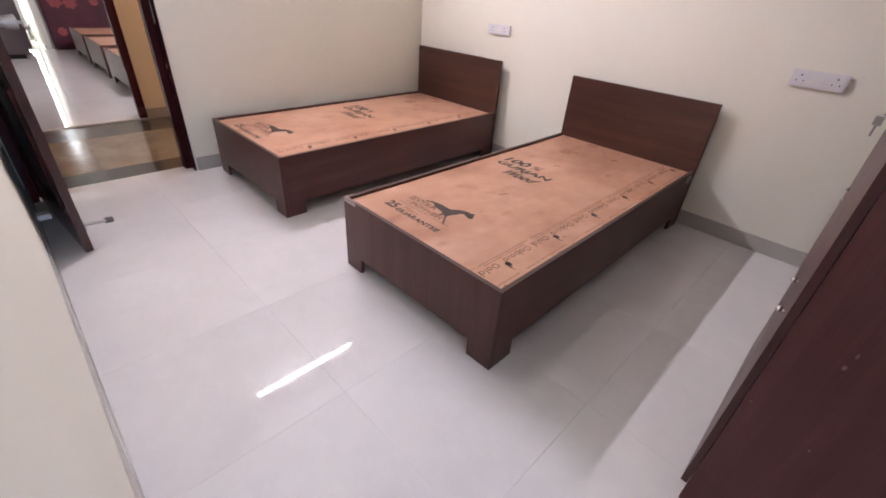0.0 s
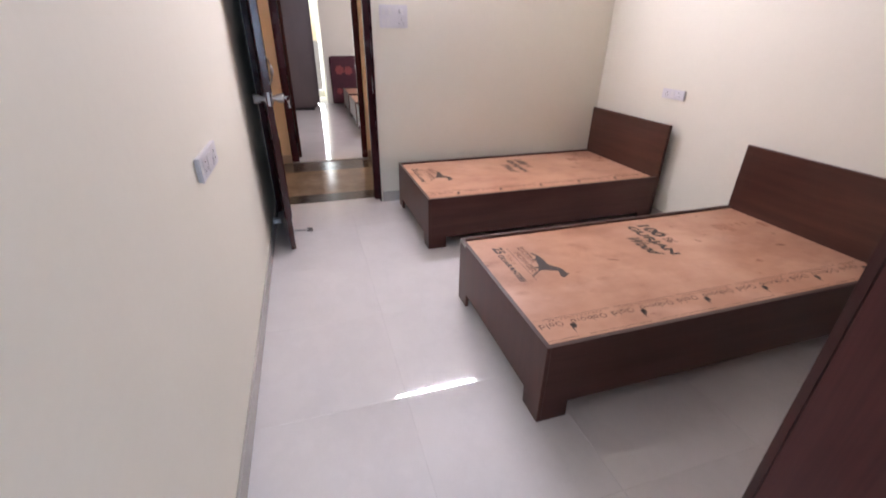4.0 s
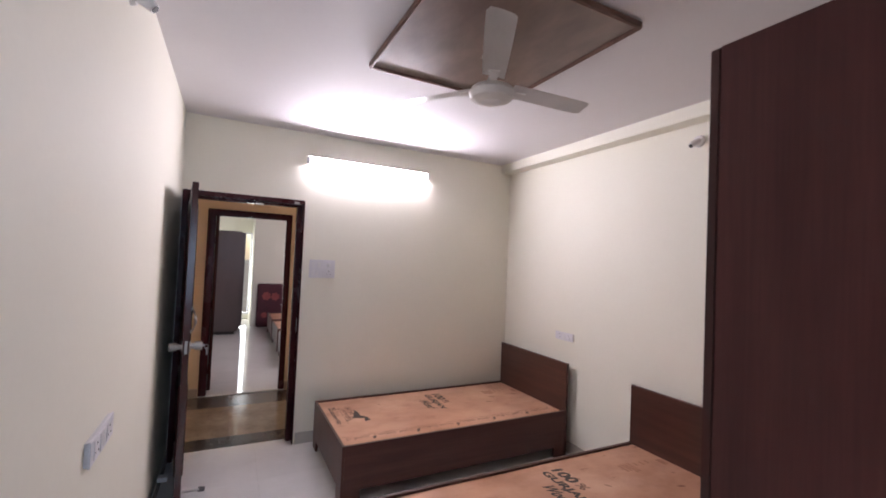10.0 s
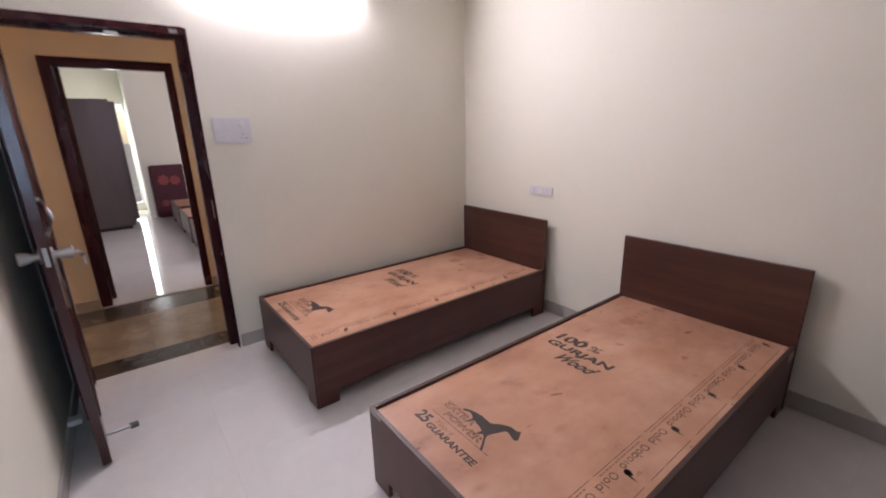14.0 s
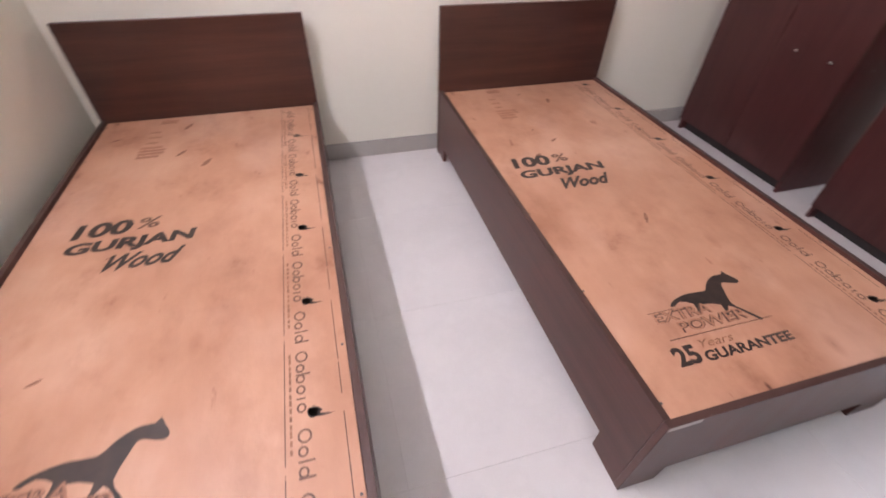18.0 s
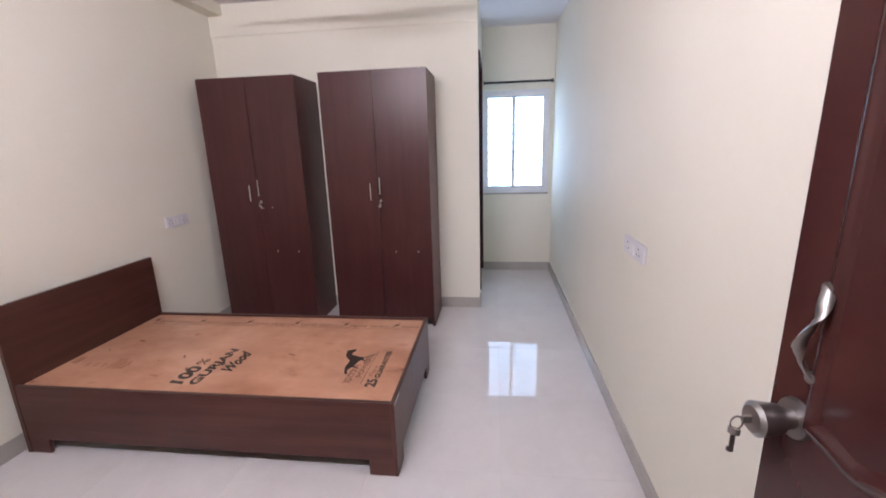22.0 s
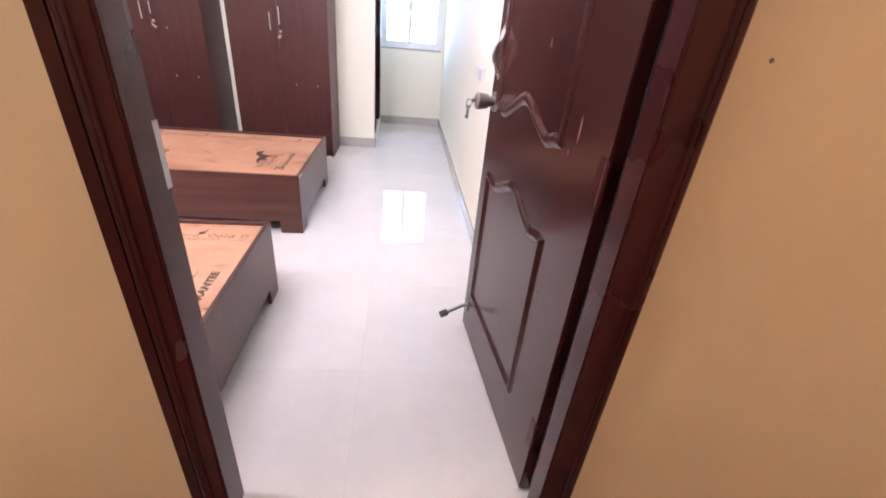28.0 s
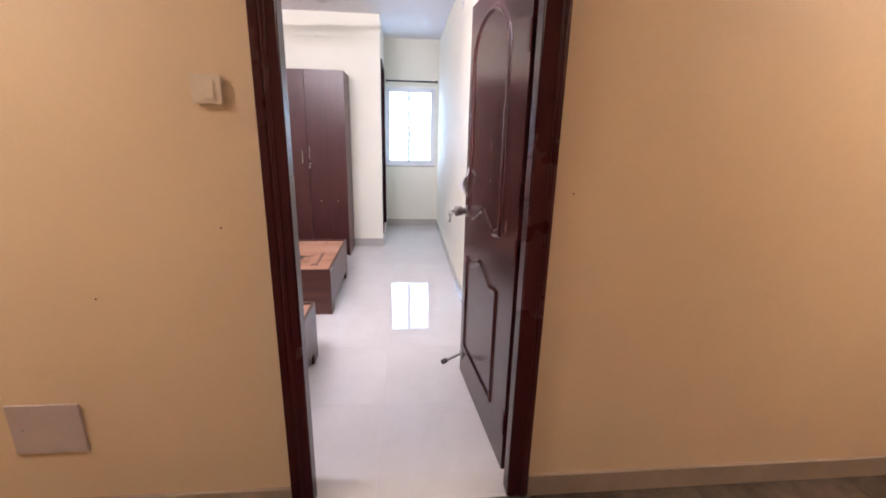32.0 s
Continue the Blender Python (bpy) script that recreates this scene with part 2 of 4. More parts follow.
M_INK = surface("black_print_ink", (0.022, 0.014, 0.011), (0.055, 0.032, 0.024), 18, 160, 0.55)
M_FAINT = surface("worn_print_ink", (0.17, 0.075, 0.042), (0.36, 0.17, 0.092), 26, 160, 0.55)
M_DOOR = surface("dark_maroon_gloss_paint", (0.033, 0.0085, 0.0088), (0.052, 0.0145, 0.0142), 2.2, 26, 0.20, bump=0.12, stretch=(1, 1, 0.12), spec=0.5, rough_var=0.05)
M_FRAME = surface("dark_maroon_frame_polish", (0.031, 0.0050, 0.0078), (0.054, 0.0098, 0.0120), 1.8, 30, 0.26, bump=0.0, spec=0.22)
M_WORN_GLINT = surface("peeled_wood_and_highlight", (0.11, 0.055, 0.048), (0.21, 0.12, 0.10), 9, 60, 0.55)
M_STEEL = surface("brushed_steel", (0.33, 0.32, 0.31), (0.46, 0.45, 0.44), 5, 120, 0.40, metal=1.0, bump=0.03)
M_CHROME = surface("chrome", (0.72, 0.72, 0.72), (0.80, 0.80, 0.80), 5, 60, 0.12, metal=1.0, bump=0)
M_RUBBER = surface("grey_rubber", (0.06, 0.055, 0.055), (0.12, 0.11, 0.11), 9, 60, 0.7)
M_PLASTIC = surface("white_plastic", (0.74, 0.73, 0.73), (0.79, 0.78, 0.78), 6, 80, 0.3, bump=0.02)
M_PLATE = surface("pale_grey_plate", (0.72, 0.71, 0.735), (0.77, 0.76, 0.785), 6, 80, 0.32, bump=0.02)
M_GREYPL = surface("grey_white_plastic", (0.66, 0.65, 0.65), (0.72, 0.71, 0.71), 6, 80, 0.35, bump=0.02)
M_SLOT = surface("socket_hole", (0.03, 0.03, 0.03), (0.06, 0.06, 0.06), 6, 60, 0.6)
M_FAN = surface("white_fan_enamel", (0.66, 0.64, 0.62), (0.74, 0.72, 0.70), 4, 60, 0.3, bump=0.03)
M_PANEL = surface("brown_ceiling_veneer", (0.115, 0.068, 0.052), (0.205, 0.135, 0.108), 3.2, 40, 0.32, bump=0.02, stretch=(1, 2.2, 1))
M_PANELEDGE = surface("brown_beading", (0.15, 0.08, 0.06), (0.23, 0.13, 0.10), 5, 60, 0.4)
M_TUBE = glow("tube_glow", (0.985, 0.905, 1.035), TUBE_POWER)
M_HALLFILL = glow("hall_fill_glow", (1.0, 0.88, 0.80), HALL_FILL_POWER)
M_UPVC = surface("white_upvc", (0.76, 0.77, 0.79), (0.82, 0.83, 0.85), 4, 60, 0.25, bump=0.02)
M_GLASS = clear_glass("window_glass")
M_IRON = surface("black_iron", (0.012, 0.012, 0.013), (0.03, 0.03, 0.03), 8, 80, 0.45, metal=0.6)
M_MAROON = surface("maroon_mattress_fabric", (0.045, 0.004, 0.012), (0.085, 0.009, 0.022), 4, 220, 0.65, bump=0.25)
M_FLOWER = surface("red_flower_print", (0.22, 0.03, 0.035), (0.30, 0.06, 0.055), 12, 160, 0.6)
M_CURTAIN = surface("white_curtain", (0.70, 0.69, 0.67), (0.78, 0.77, 0.75), 6, 120, 0.8, bump=0.2)
M_TAPE = surface("pale_edge_tape", (0.42, 0.38, 0.34), (0.55, 0.50, 0.46), 20, 100, 0.5)
M_RUST = surface("rust_stain", (0.10, 0.045, 0.012), (0.20, 0.09, 0.025), 20, 90, 0.5)
M_GROUND = surface("ground_earth", (0.20, 0.16, 0.12), (0.32, 0.27, 0.21), 0.3, 8, 0.9)

# ---- mesh tools ----


def box(bm, x0, x1, y0, y1, z0, z1):
    m = Matrix.LocRotScale(((x0 + x1) / 2, (y0 + y1) / 2, (z0 + z1) / 2), None, (abs(x1 - x0), abs(y1 - y0), abs(z1 - z0)))
    return bmesh.ops.create_cube(bm, size=1.0, matrix=m)["verts"]


def rod(bm, a, b, r1, r2=None, seg=16, caps=True):
    a, b = Vector(a), Vector(b)
    m = Matrix.Translation((a + b) / 2) @ (b - a).to_track_quat("Z", "Y").to_matrix().to_4x4()
    return bmesh.ops.create_cone(bm, cap_ends=caps, segments=seg, radius1=r1, radius2=r1 if r2 is None else r2, depth=(b - a).length, matrix=m)["verts"]


def ball(bm, c, r, seg=14):
    return bmesh.ops.create_uvsphere(bm, u_segments=seg, v_segments=seg // 2 + 2, radius=r, matrix=Matrix.Translation(c))["verts"]


def prism(bm, pts, lift, depth):
    """A flat outline given in x, y, at height lift, and depth thick downwards (0: a single face)."""
    vs = [bm.verts.new((x, y, lift)) for x, y in pts]
    f = bm.faces.new(vs)
    if f.calc_area() and f.normal.z < 0:
        f.normal_flip()
    if depth:
        r = bmesh.ops.extrude_face_region(bm, geom=[f])
        bmesh.ops.translate(bm, vec=(0, 0, -depth), verts=[g for g in r["geom"] if isinstance(g, bmesh.types.BMVert)])
        bmesh.ops.recalc_face_normals(bm, faces=bm.faces)


def sweep(bm, path, r, seg=8, flat=1.0, closed=False):
    """A round or flattened bar along a path of points."""
    path = [Vector(p) for p in path]
    n, rings = len(path), []
    for i, p in enumerate(path):
        d = (path[(i + 1) % n] - path[i - 1]) if closed else (path[min(i + 1, n - 1)] - path[max(i - 1, 0)])
        q = d.to_track_quat("Z", "Y").to_matrix()
        rings.append([bm.verts.new(p + q @ Vector((r * math.cos(a), r * flat * math.sin(a), 0))) for a in (2 * math.pi * k / seg for k in range(seg))])
    for i in range(n if closed else n - 1):
        a, b = rings[i], rings[(i + 1) % n]
        for k in range(seg):
            bm.faces.new((a[k], a[(k + 1) % seg], b[(k + 1) % seg], b[k]))
    if not closed:
        bm.faces.new(rings[0][::-1])
        bm.faces.new(rings[-1])
    bmesh.ops.recalc_face_normals(bm, faces=bm.faces)


def bevel(bm, w, seg=2):
    bmesh.ops.bevel(bm, geom=[e for e in bm.edges], offset=w, segments=seg, affect="EDGES", clamp_overlap=True)


def mesh_of(name, bm, material, smooth=False):
    me = bpy.data.meshes.new(name)
    if smooth:
        for f in bm.faces:
            f.smooth = True
    bm.to_mesh(me)
    bm.free()
    me.materials.append(material)
    if smooth:
        me.set_sharp_from_angle(angle=radians(38))
    return me


def part(name, bm, material, parent, label="", smooth=False, at=None):
    ob = new(name, mesh_of(name, bm, material, smooth))
    ob.parent = parent
    if at is not None:
        ob.matrix_local = at
    return tagged(ob, label)


def thing(name, label, category, m=None, group="", kind=""):
    ob = new(name)
    ob.empty_display_size = 0.1
    ob.matrix_world = m or Matrix()
    return tagged(ob, label, category, group, kind)


def solid(name, material, *boxes, label="", category="", kind="structure", w=0.0):
    """One top-level mesh out of boxes."""
    bm = bmesh.new()
    for b in boxes:
        box(bm, *b)
    if w:
        bevel(bm, w)
    return tagged(new(name, mesh_of(name, bm, material)), label, category, "", kind)


def box_part(name, material, parent, dims, w=0.002, label="", at=None, seg=2):
    bm = bmesh.new()
    box(bm, *dims)
    if w:
        bevel(bm, w, seg)
    return part(name, bm, material, parent, label, False, at)


def lettering(body, x, y, width, height, z, parent, material, name="lettering", shear=0.0, rot=0.0, label="", bold=0.0):
    """Printed words that fill a width and height, lower left corner at x, y."""
    cu = bpy.data.curves.new("words", "FONT")
    cu.body, cu.shear, cu.offset = body, shear, bold
    cu.resolution_u = 4
    ob = bpy.data.objects.new("words", cu)
    scene.collection.objects.link(ob)
    dg = bpy.context.evaluated_depsgraph_get()
    me = bpy.data.meshes.new_from_object(ob.evaluated_get(dg))
    bpy.data.objects.remove(ob)
    co = np.array([v.co[:] for v in me.vertices])
    lo, hi = co.min(0), co.max(0)
    c, s = math.cos(radians(rot)), math.sin(radians(rot))
    for v in me.vertices:
        a, b = (v.co.x - lo[0]) / (hi[0] - lo[0]) * width, (v.co.y - lo[1]) / (hi[1] - lo[1]) * height
        v.co = (x + c * a - s * b, y + s * a + c * b, z)
    me.materials.clear()
    me.materials.append(material)
    out = new(name, me)
    out.parent = parent
    return tagged(out, label)


# ---- the place: levels and lines of the plan ----
WX, HX, WY, LY, EX, VX = -2.938, -3.050, 3.320, 0.252, 0.855, 2.088
PY, H, T = 1.033, 2.683, 0.11
HX2, RX2, MX, MX2 = -4.54, -4.66, -2.994, -4.60

solid("ground", M_GROUND, (-300, 300, -300, 300, -3.2, -3.1), label="bare earth ground far below the window", category="ground")

# bedroom shell
solid("wall_north", M_WALL, (HX, EX + 0.1, WY, WY + T, -0.1, H), label="cream painted wall behind the headboards", category="wall")
solid("wall_south", M_WALL, (WX, VX + T, LY - T, LY, -0.1, H), label="long plain cream painted wall", category="wall")
solid("wall_east", M_WALL, (EX, EX + 0.1, PY + 0.1, WY, -0.1, H), (EX, EX + 0.1, PY, PY + 0.1, -0.1, H), (EX - 0.012, EX, PY, WY, 2.43, H), label="cream partition wall behind the wardrobes", category="wall")
solid("wall_west", M_WALL, (MX, WX, 1.167, WY, -0.1, H), (MX, WX, 0.257, 1.167, 2.083, H), (MX, WX, 0.14, 0.257, -0.1, H), label="cream painted wall round the bedroom door", category="wall")
solid("wall_window", M_WALL, (VX, VX + T, LY, PY + 0.1, -0.1, 0.92), (VX, VX + T, LY, PY + 0.1, 2.045, H), (VX, VX + T, LY, 0.296, 0.92, 2.045), label="cream wall under and over the window", category="wall")
solid("wall_bathroom", M_WALL, (EX + 0.1, 0.98, PY, PY + 0.1, -0.1, H), (1.74, VX + T, PY, PY + 0.1, -0.1, H), (0.98, 1.74, PY, PY + 0.1, 2.25, H), (0.98, 1.74, PY, PY + 0.1, -0.1, 0.12), label="cream wall beside the bathroom door", category="wall")
solid("wall_bathroom_back", M_WALL, (EX + 0.1, VX + T, 1.9, 2.0, -0.1, H), (VX, VX + T, PY + 0.1, 1.9, -0.1, H), label="plain cream wall of the bathroom", category="wall")
solid("ceiling", M_CEIL, (HX, VX + T, LY - T, WY + T, H, H + 0.12), label="white painted ceiling", category="ceiling")
solid("beam", M_WALL, (WX, EX, 3.19, WY, 2.592, H), label="cream beam along the top of the wall", category="beam", w=0.004)

# hall shell
solid("hall_wall_east", M_HALLWALL, (HX, MX, 1.167, 4.2, -0.1, H), (HX, MX, 0.257, 1.167, 2.083, H), (HX, MX, -2.2, 0.257, -0.1, H), label="peach painted hall wall", category="wall")
solid("hall_wall_west", M_HALLWALL, (MX2, HX2, 1.260, 4.2, -0.1, H), (MX2, HX2, 0.364, 1.260, 2.092, H), (MX2, HX2, -2.2, 0.364, -0.1, H), label="peach painted hall wall round the opposite door", category="wall")
solid("hall_wall_ends", M_HALLWALL, (RX2, WX, -2.3, -2.2, -0.1, H), (RX2, WX, 4.2, 4.3, -0.1, H), label="peach painted end wall of the hall", category="wall")
solid("hall_ceiling", M_CEIL, (RX2, HX, -2.3, 4.3, H, H + 0.12), label="white painted hall ceiling", category="ceiling")

# the opposite bedroom
X2, Y2, Z2 = -9.30, 4.2, -10.45
solid("far_wall_door", M_WALL, (RX2, MX2, 1.260, Y2, -0.1, H), (RX2, MX2, 0.364, 1.260, 2.092, H), (RX2, MX2, -0.2, 0.364, -0.1, H), label="cream wall of the opposite bedroom", category="wall")
solid("far_wall_south", M_WALL, (Z2, RX2, 0.10, 0.225, -0.1, H), label="cream wall of the opposite bedroom", category="wall")
solid("far_wall_north", M_WALL, (X2, RX2, Y2, Y2 + T, -0.1, H), label="cream wall of the opposite bedroom", category="wall")
solid("far_wall_partition", M_WALL, (X2 - 0.1, X2, 1.07, Y2, -0.1, H), (Z2, X2 - 0.1, 1.07, 1.17, -0.1, H), label="cream partition of the opposite bedroom", category="wall")
solid("far_wall_window", M_WALL, (Z2 - 0.1, Z2, 0.225, 1.07, -0.1, 0.12), (Z2 - 0.1, Z2, 0.225, 1.07, 2.1, H), (Z2 - 0.1, Z2, 0.225, 0.40, 0.12, 2.1), label="cream wall round the far window", category="wall")
solid("far_ceiling", M_CEIL, (Z2 - 0.1, RX2, 0.10, Y2 + T, H, H + 0.12), label="white ceiling of the opposite bedroom", category="ceiling")

# skirtings
SK = 0.095
solid("baseboard_north", M_SKIRT, (WX, EX, WY - 0.011, WY, 0, SK), label="grey tile skirting", category="skirting", w=0.002)
solid("baseboard_south", M_SKIRT, (WX, VX, LY, LY + 0.011, 0, SK), label="grey tile skirting", category="skirting", w=0.002)
solid("baseboard_west", M_SKIRT, (WX, WX + 0.011, 1.18, WY - 0.011, 0, SK), label="grey tile skirting", category="skirting", w=0.002)
solid("baseboard_east", M_SKIRT, (EX - 0.011, EX, PY - 0.011, WY - 0.011, 0, SK), (EX, 0.975, PY - 0.011, PY, 0, SK), label="grey tile skirting", category="skirting", w=0.002)
solid("baseboard_window", M_SKIRT, (VX - 0.011, VX, LY + 0.011, PY, 0, SK), label="grey tile skirting", category="skirting", w=0.002)
for hx0, hx1, hy0, hy1 in ((HX - 0.016, HX, -2.2, 0.252), (HX - 0.016, HX, 1.196, 4.2), (HX2, HX2 + 0.016, -2.2, 0.358), (HX2, HX2 + 0.016, 1.266, 4.2)):
    solid("baseboard_hall", M_HALLSKIRT, (hx0, hx1, hy0, hy1, -0.012, 0.086), label="taupe stone skirting of the hall", category="skirting", w=0.002)

# ---- doors ----


def door_frame(name, x0, x1, ya, yb, inner_a, inner_b, top_in, top_out, label, rebate_to, deep=(0.02, 0.04)):
    """Two jambs and a head with a rebate and a stepped edge; rebate_to: +1 or -1, the side on which the leaf shuts."""
    fr = thing(name, label, "door frame", kind="structure")
    xm = x0 + (x1 - x0) * (0.45 if rebate_to > 0 else 0.55)
    lo, hi = (x0, xm) if rebate_to > 0 else (xm, x1)
    lo2, hi2 = (xm, x1) if rebate_to > 0 else (x0, xm)
    xs, sg = (x0, -1) if rebate_to > 0 else (x1, 1)
    for a, b, c in ((ya, inner_a, 1), (inner_b, yb, -1)):
        bm = bmesh.new()
        box(bm, lo, hi, a, b, 0, top_out)
        if c > 0:
            box(bm, lo2, hi2, a, b - deep[0], 0, top_out)
        else:
            box(bm, lo2, hi2, a + deep[1], b, 0, top_out)
        bevel(bm, 0.005, 3)
        jamb = part("jamb", bm, M_FRAME, fr)
        for u, r in ((0.30, 0.0055), (0.16, 0.0075)):
            y = a + (b - a) * u if c > 0 else b - (b - a) * u
            bm = bmesh.new()
            rod(bm, (xs, y, 0.005), (xs, y, top_out - 0.02), r, seg=10)
            part("moulding", bm, M_FRAME, jamb, smooth=True)
    bm = bmesh.new()
    box(bm, lo, hi, inner_a, inner_b, top_in, top_out)
    box(bm, lo2, hi2, inner_a - deep[0], inner_b + deep[1], top_in + 0.016, top_out)
    bevel(bm, 0.004)
    head = part("head", bm, M_FRAME, fr)
    for u, r in ((0.70, 0.0055), (0.84, 0.0075)):
        z = top_in + (top_out - top_in) * u
        bm = bmesh.new()
        rod(bm, (xs, inner_a - 0.03, z), (xs, inner_b + 0.03, z), r, seg=10)
        part("moulding", bm, M_FRAME, head, smooth=True)
    return fr


def wave(a, b, z, rise, n=28):
    """An ogee line from a to b: low shoulders, a bow in the middle."""
    out = []
    for k in range(n + 1):
        t = k / n
        s = abs(2 * t - 1)
        up = 0.5 + 0.5 * math.cos(math.pi * min(1, s / 0.62)) if s < 0.62 else 0.0
        dip = -0.28 * math.exp(-((s - 0.70) / 0.13) ** 2)
        out.append((a + (b - a) * t, z + rise * (up + dip)))
    return out


def moulding_ring(leaf, outline, y, s, half=0.019, rise=0.0095):
    """A low rounded bead on the leaf's face along a closed outline in x, z."""
    bm = bmesh.new()
    pts = [Vector((u, z)) for u, z in outline]
    n, rows = len(pts), []
    for i, q in enumerate(pts):
        a, b = q - pts[i - 1], pts[(i + 1) % n] - q
        d = (a.normalized() + b.normalized()).normalized() if a.length > 1e-5 and b.length > 1e-5 else (a + b).normalized()
        side = Vector((-d.y, d.x))
        rows.append([bm.verts.new((q.x + side.x * half * k, y + s * (rise * h - 0.0004), q.y + side.y * half * k)) for k, h in ((-1, 0), (-0.6, 0.55), (-0.2, 1.0), (0.2, 1.0), (0.6, 0.55), (1, 0))])
    for i in range(n):
        for k in range(5):
            bm.faces.new((rows[i][k], rows[i][k + 1], rows[(i + 1) % n][k + 1], rows[(i + 1) % n][k]))
    bmesh.ops.recalc_face_normals(bm, faces=bm.faces)
    if sum(f.normal.y * s for f in bm.faces) < 0:
        bmesh.ops.reverse_faces(bm, faces=bm.faces[:])
    part("panel_moulding", bm, M_DOOR, leaf, smooth=True)


def panel_leaf(name, m, label, w=0.826, h=2.036, lock=True):
    """A moulded door leaf in x, z from its hinge; its fair face looks to +y."""
    leaf = thing(name, label, "door", m)
    box_part("panel", M_DOOR, leaf, (0, w, -0.035, 0, 0.012, h), 0.003)
    lower = [(0.205, 0.225), (w - 0.095, 0.225)] + wave(w - 0.095, 0.205, 0.765, 0.05)
    upper = [(p[0], p[1]) for p in wave(0.215, w - 0.085, 1.025, 0.055)]
    arch = [(w - 0.085, 1.73)] + [(0.5 * (w + 0.13) + 0.5 * (w - 0.30) * math.cos(a), 1.75 + 0.19 * math.sin(a)) for a in (math.pi * k / 22 for k in range(1, 22))] + [(0.215, 1.73)]
    for y, s in ((0.0, 1), (-0.035, -1)):
        moulding_ring(leaf, lower, y, s)
        moulding_ring(leaf, upper + arch, y, s)
    for z in (0.25, 1.0, 1.75):
        bm = bmesh.new()
        rod(bm, (-0.006, 0.002, z - 0.05), (-0.006, 0.002, z + 0.05), 0.007, seg=12)
        box(bm, -0.004, 0.03, -0.001, 0.0015, z - 0.05, z + 0.05)
        part("hinge", bm, M_FRAME, leaf)
    if lock:
        for y, s in ((0.0, 1), (-0.035, -1)):
            bm = bmesh.new()
            rod(bm, (w - 0.058, y, 1.022), (w - 0.058, y + s * 0.008, 1.022), 0.034, 0.032, 24)
            rod(bm, (w - 0.058, y + s * 0.008, 1.022), (w - 0.058, y + s * 0.03, 1.022), 0.016, 0.018, 20)
            rod(bm, (w - 0.058, y + s * 0.03, 1.022), (w - 0.058, y + s * 0.066, 1.022), 0.024, 0.029, 24)
            rod(bm, (w - 0.058, y + s * 0.066, 1.022), (w - 0.058, y + s * 0.072, 1.022), 0.029, 0.022, 24)
            part("door_knob", bm, M_STEEL, leaf, "worn brushed steel knob lock", smooth=True)
        bm = bmesh.new()
        box(bm, w - 0.0605, w - 0.0555, 0.072, 0.086, 1.016, 1.028)
        k = [(w - 0.058, 0.094 + 0.010 * math.cos(a), 1.015 + 0.012 * math.sin(a)) for a in (2 * math.pi * i / 18 for i in range(18))]
        sweep(bm, k, 0.0016, 6, closed=True)
        rod(bm, (w - 0.058, 0.096, 1.005), (w - 0.060, 0.098, 0.996), 0.009, seg=14)
        box(bm, w - 0.0605, w - 0.0585, 0.094, 0.102, 0.961, 0.994)
        box(bm, w - 0.0605, w - 0.0585, 0.101, 0.106, 0.964, 0.972)
        part("key", bm, M_STEEL, leaf, "steel key hanging from its ring")
        bm = bmesh.new()
        pts = []
        for i in range(17):
            t = i / 16
            pts.append((w - 0.078 + 0.012 * math.sin(2 * math.pi * t), 0.004 + 0.024 * math.sin(math.pi * t) ** 0.8, 1.104 + 0.150 * t))
        sweep(bm, pts, 0.0095, 8, 0.45)
        for z in (1.107, 1.251):
            rod(bm, (w - 0.078, 0, z), (w - 0.078, 0.010, z), 0.010, seg=14)
        part("pull_handle", bm, M_STEEL, leaf, "curved steel pull handle", smooth=True)
        bm = bmesh.new()
        box(bm, w - 0.02, w + 0.0010, -0.025, -0.010, 0.985, 1.065)
        part("lock_plate", bm, M_STEEL, leaf)
        bm = bmesh.new()
        box(bm, w - 0.06, w - 0.02, 0.0, 0.006, 0.115, 0.165)
        rod(bm, (w - 0.04, 0.004, 0.14), (w - 0.07, 0.105, 0.118), 0.008, seg=12)
        part("door_stop_arm", bm, M_STEEL, leaf, "steel stop arm", smooth=True)
        bm = bmesh.new()
        rod(bm, (w - 0.068, 0.098, 0.120), (w - 0.077, 0.128, 0.113), 0.015, seg=14)
        part("stop_pad", bm, M_RUBBER, leaf, "grey rubber pad", smooth=True)
        # four peeled chips, then three soft highlights painted on the upper panel
        for u, z, a, b in ((0.135, 1.075, 0.0035, 0.030), (0.165, 1.015, 0.0022, 0.009), (0.17, 0.69, 0.0025, 0.006), (0.165, 0.63, 0.003, 0.006), (0.385, 1.38, 0.0022, 0.030), (0.372, 1.23, 0.0035, 0.012), (0.605, 1.42, 0.0018, 0.022)):
            bm = bmesh.new()
            prism(bm, [(u + a * math.cos(k * math.pi / 5) * (1 + 0.3 * math.sin(3 * k)), z + b * math.sin(k * math.pi / 5)) for k in range(10)], 0, 0)
            for v in bm.verts:
                v.co = (v.co.x, 0.0012, v.co.y)
            part("chip_and_highlight", bm, M_WORN_GLINT, leaf, "pale mark: peeled paint below, painted highlight on the upper panel")
    return leaf


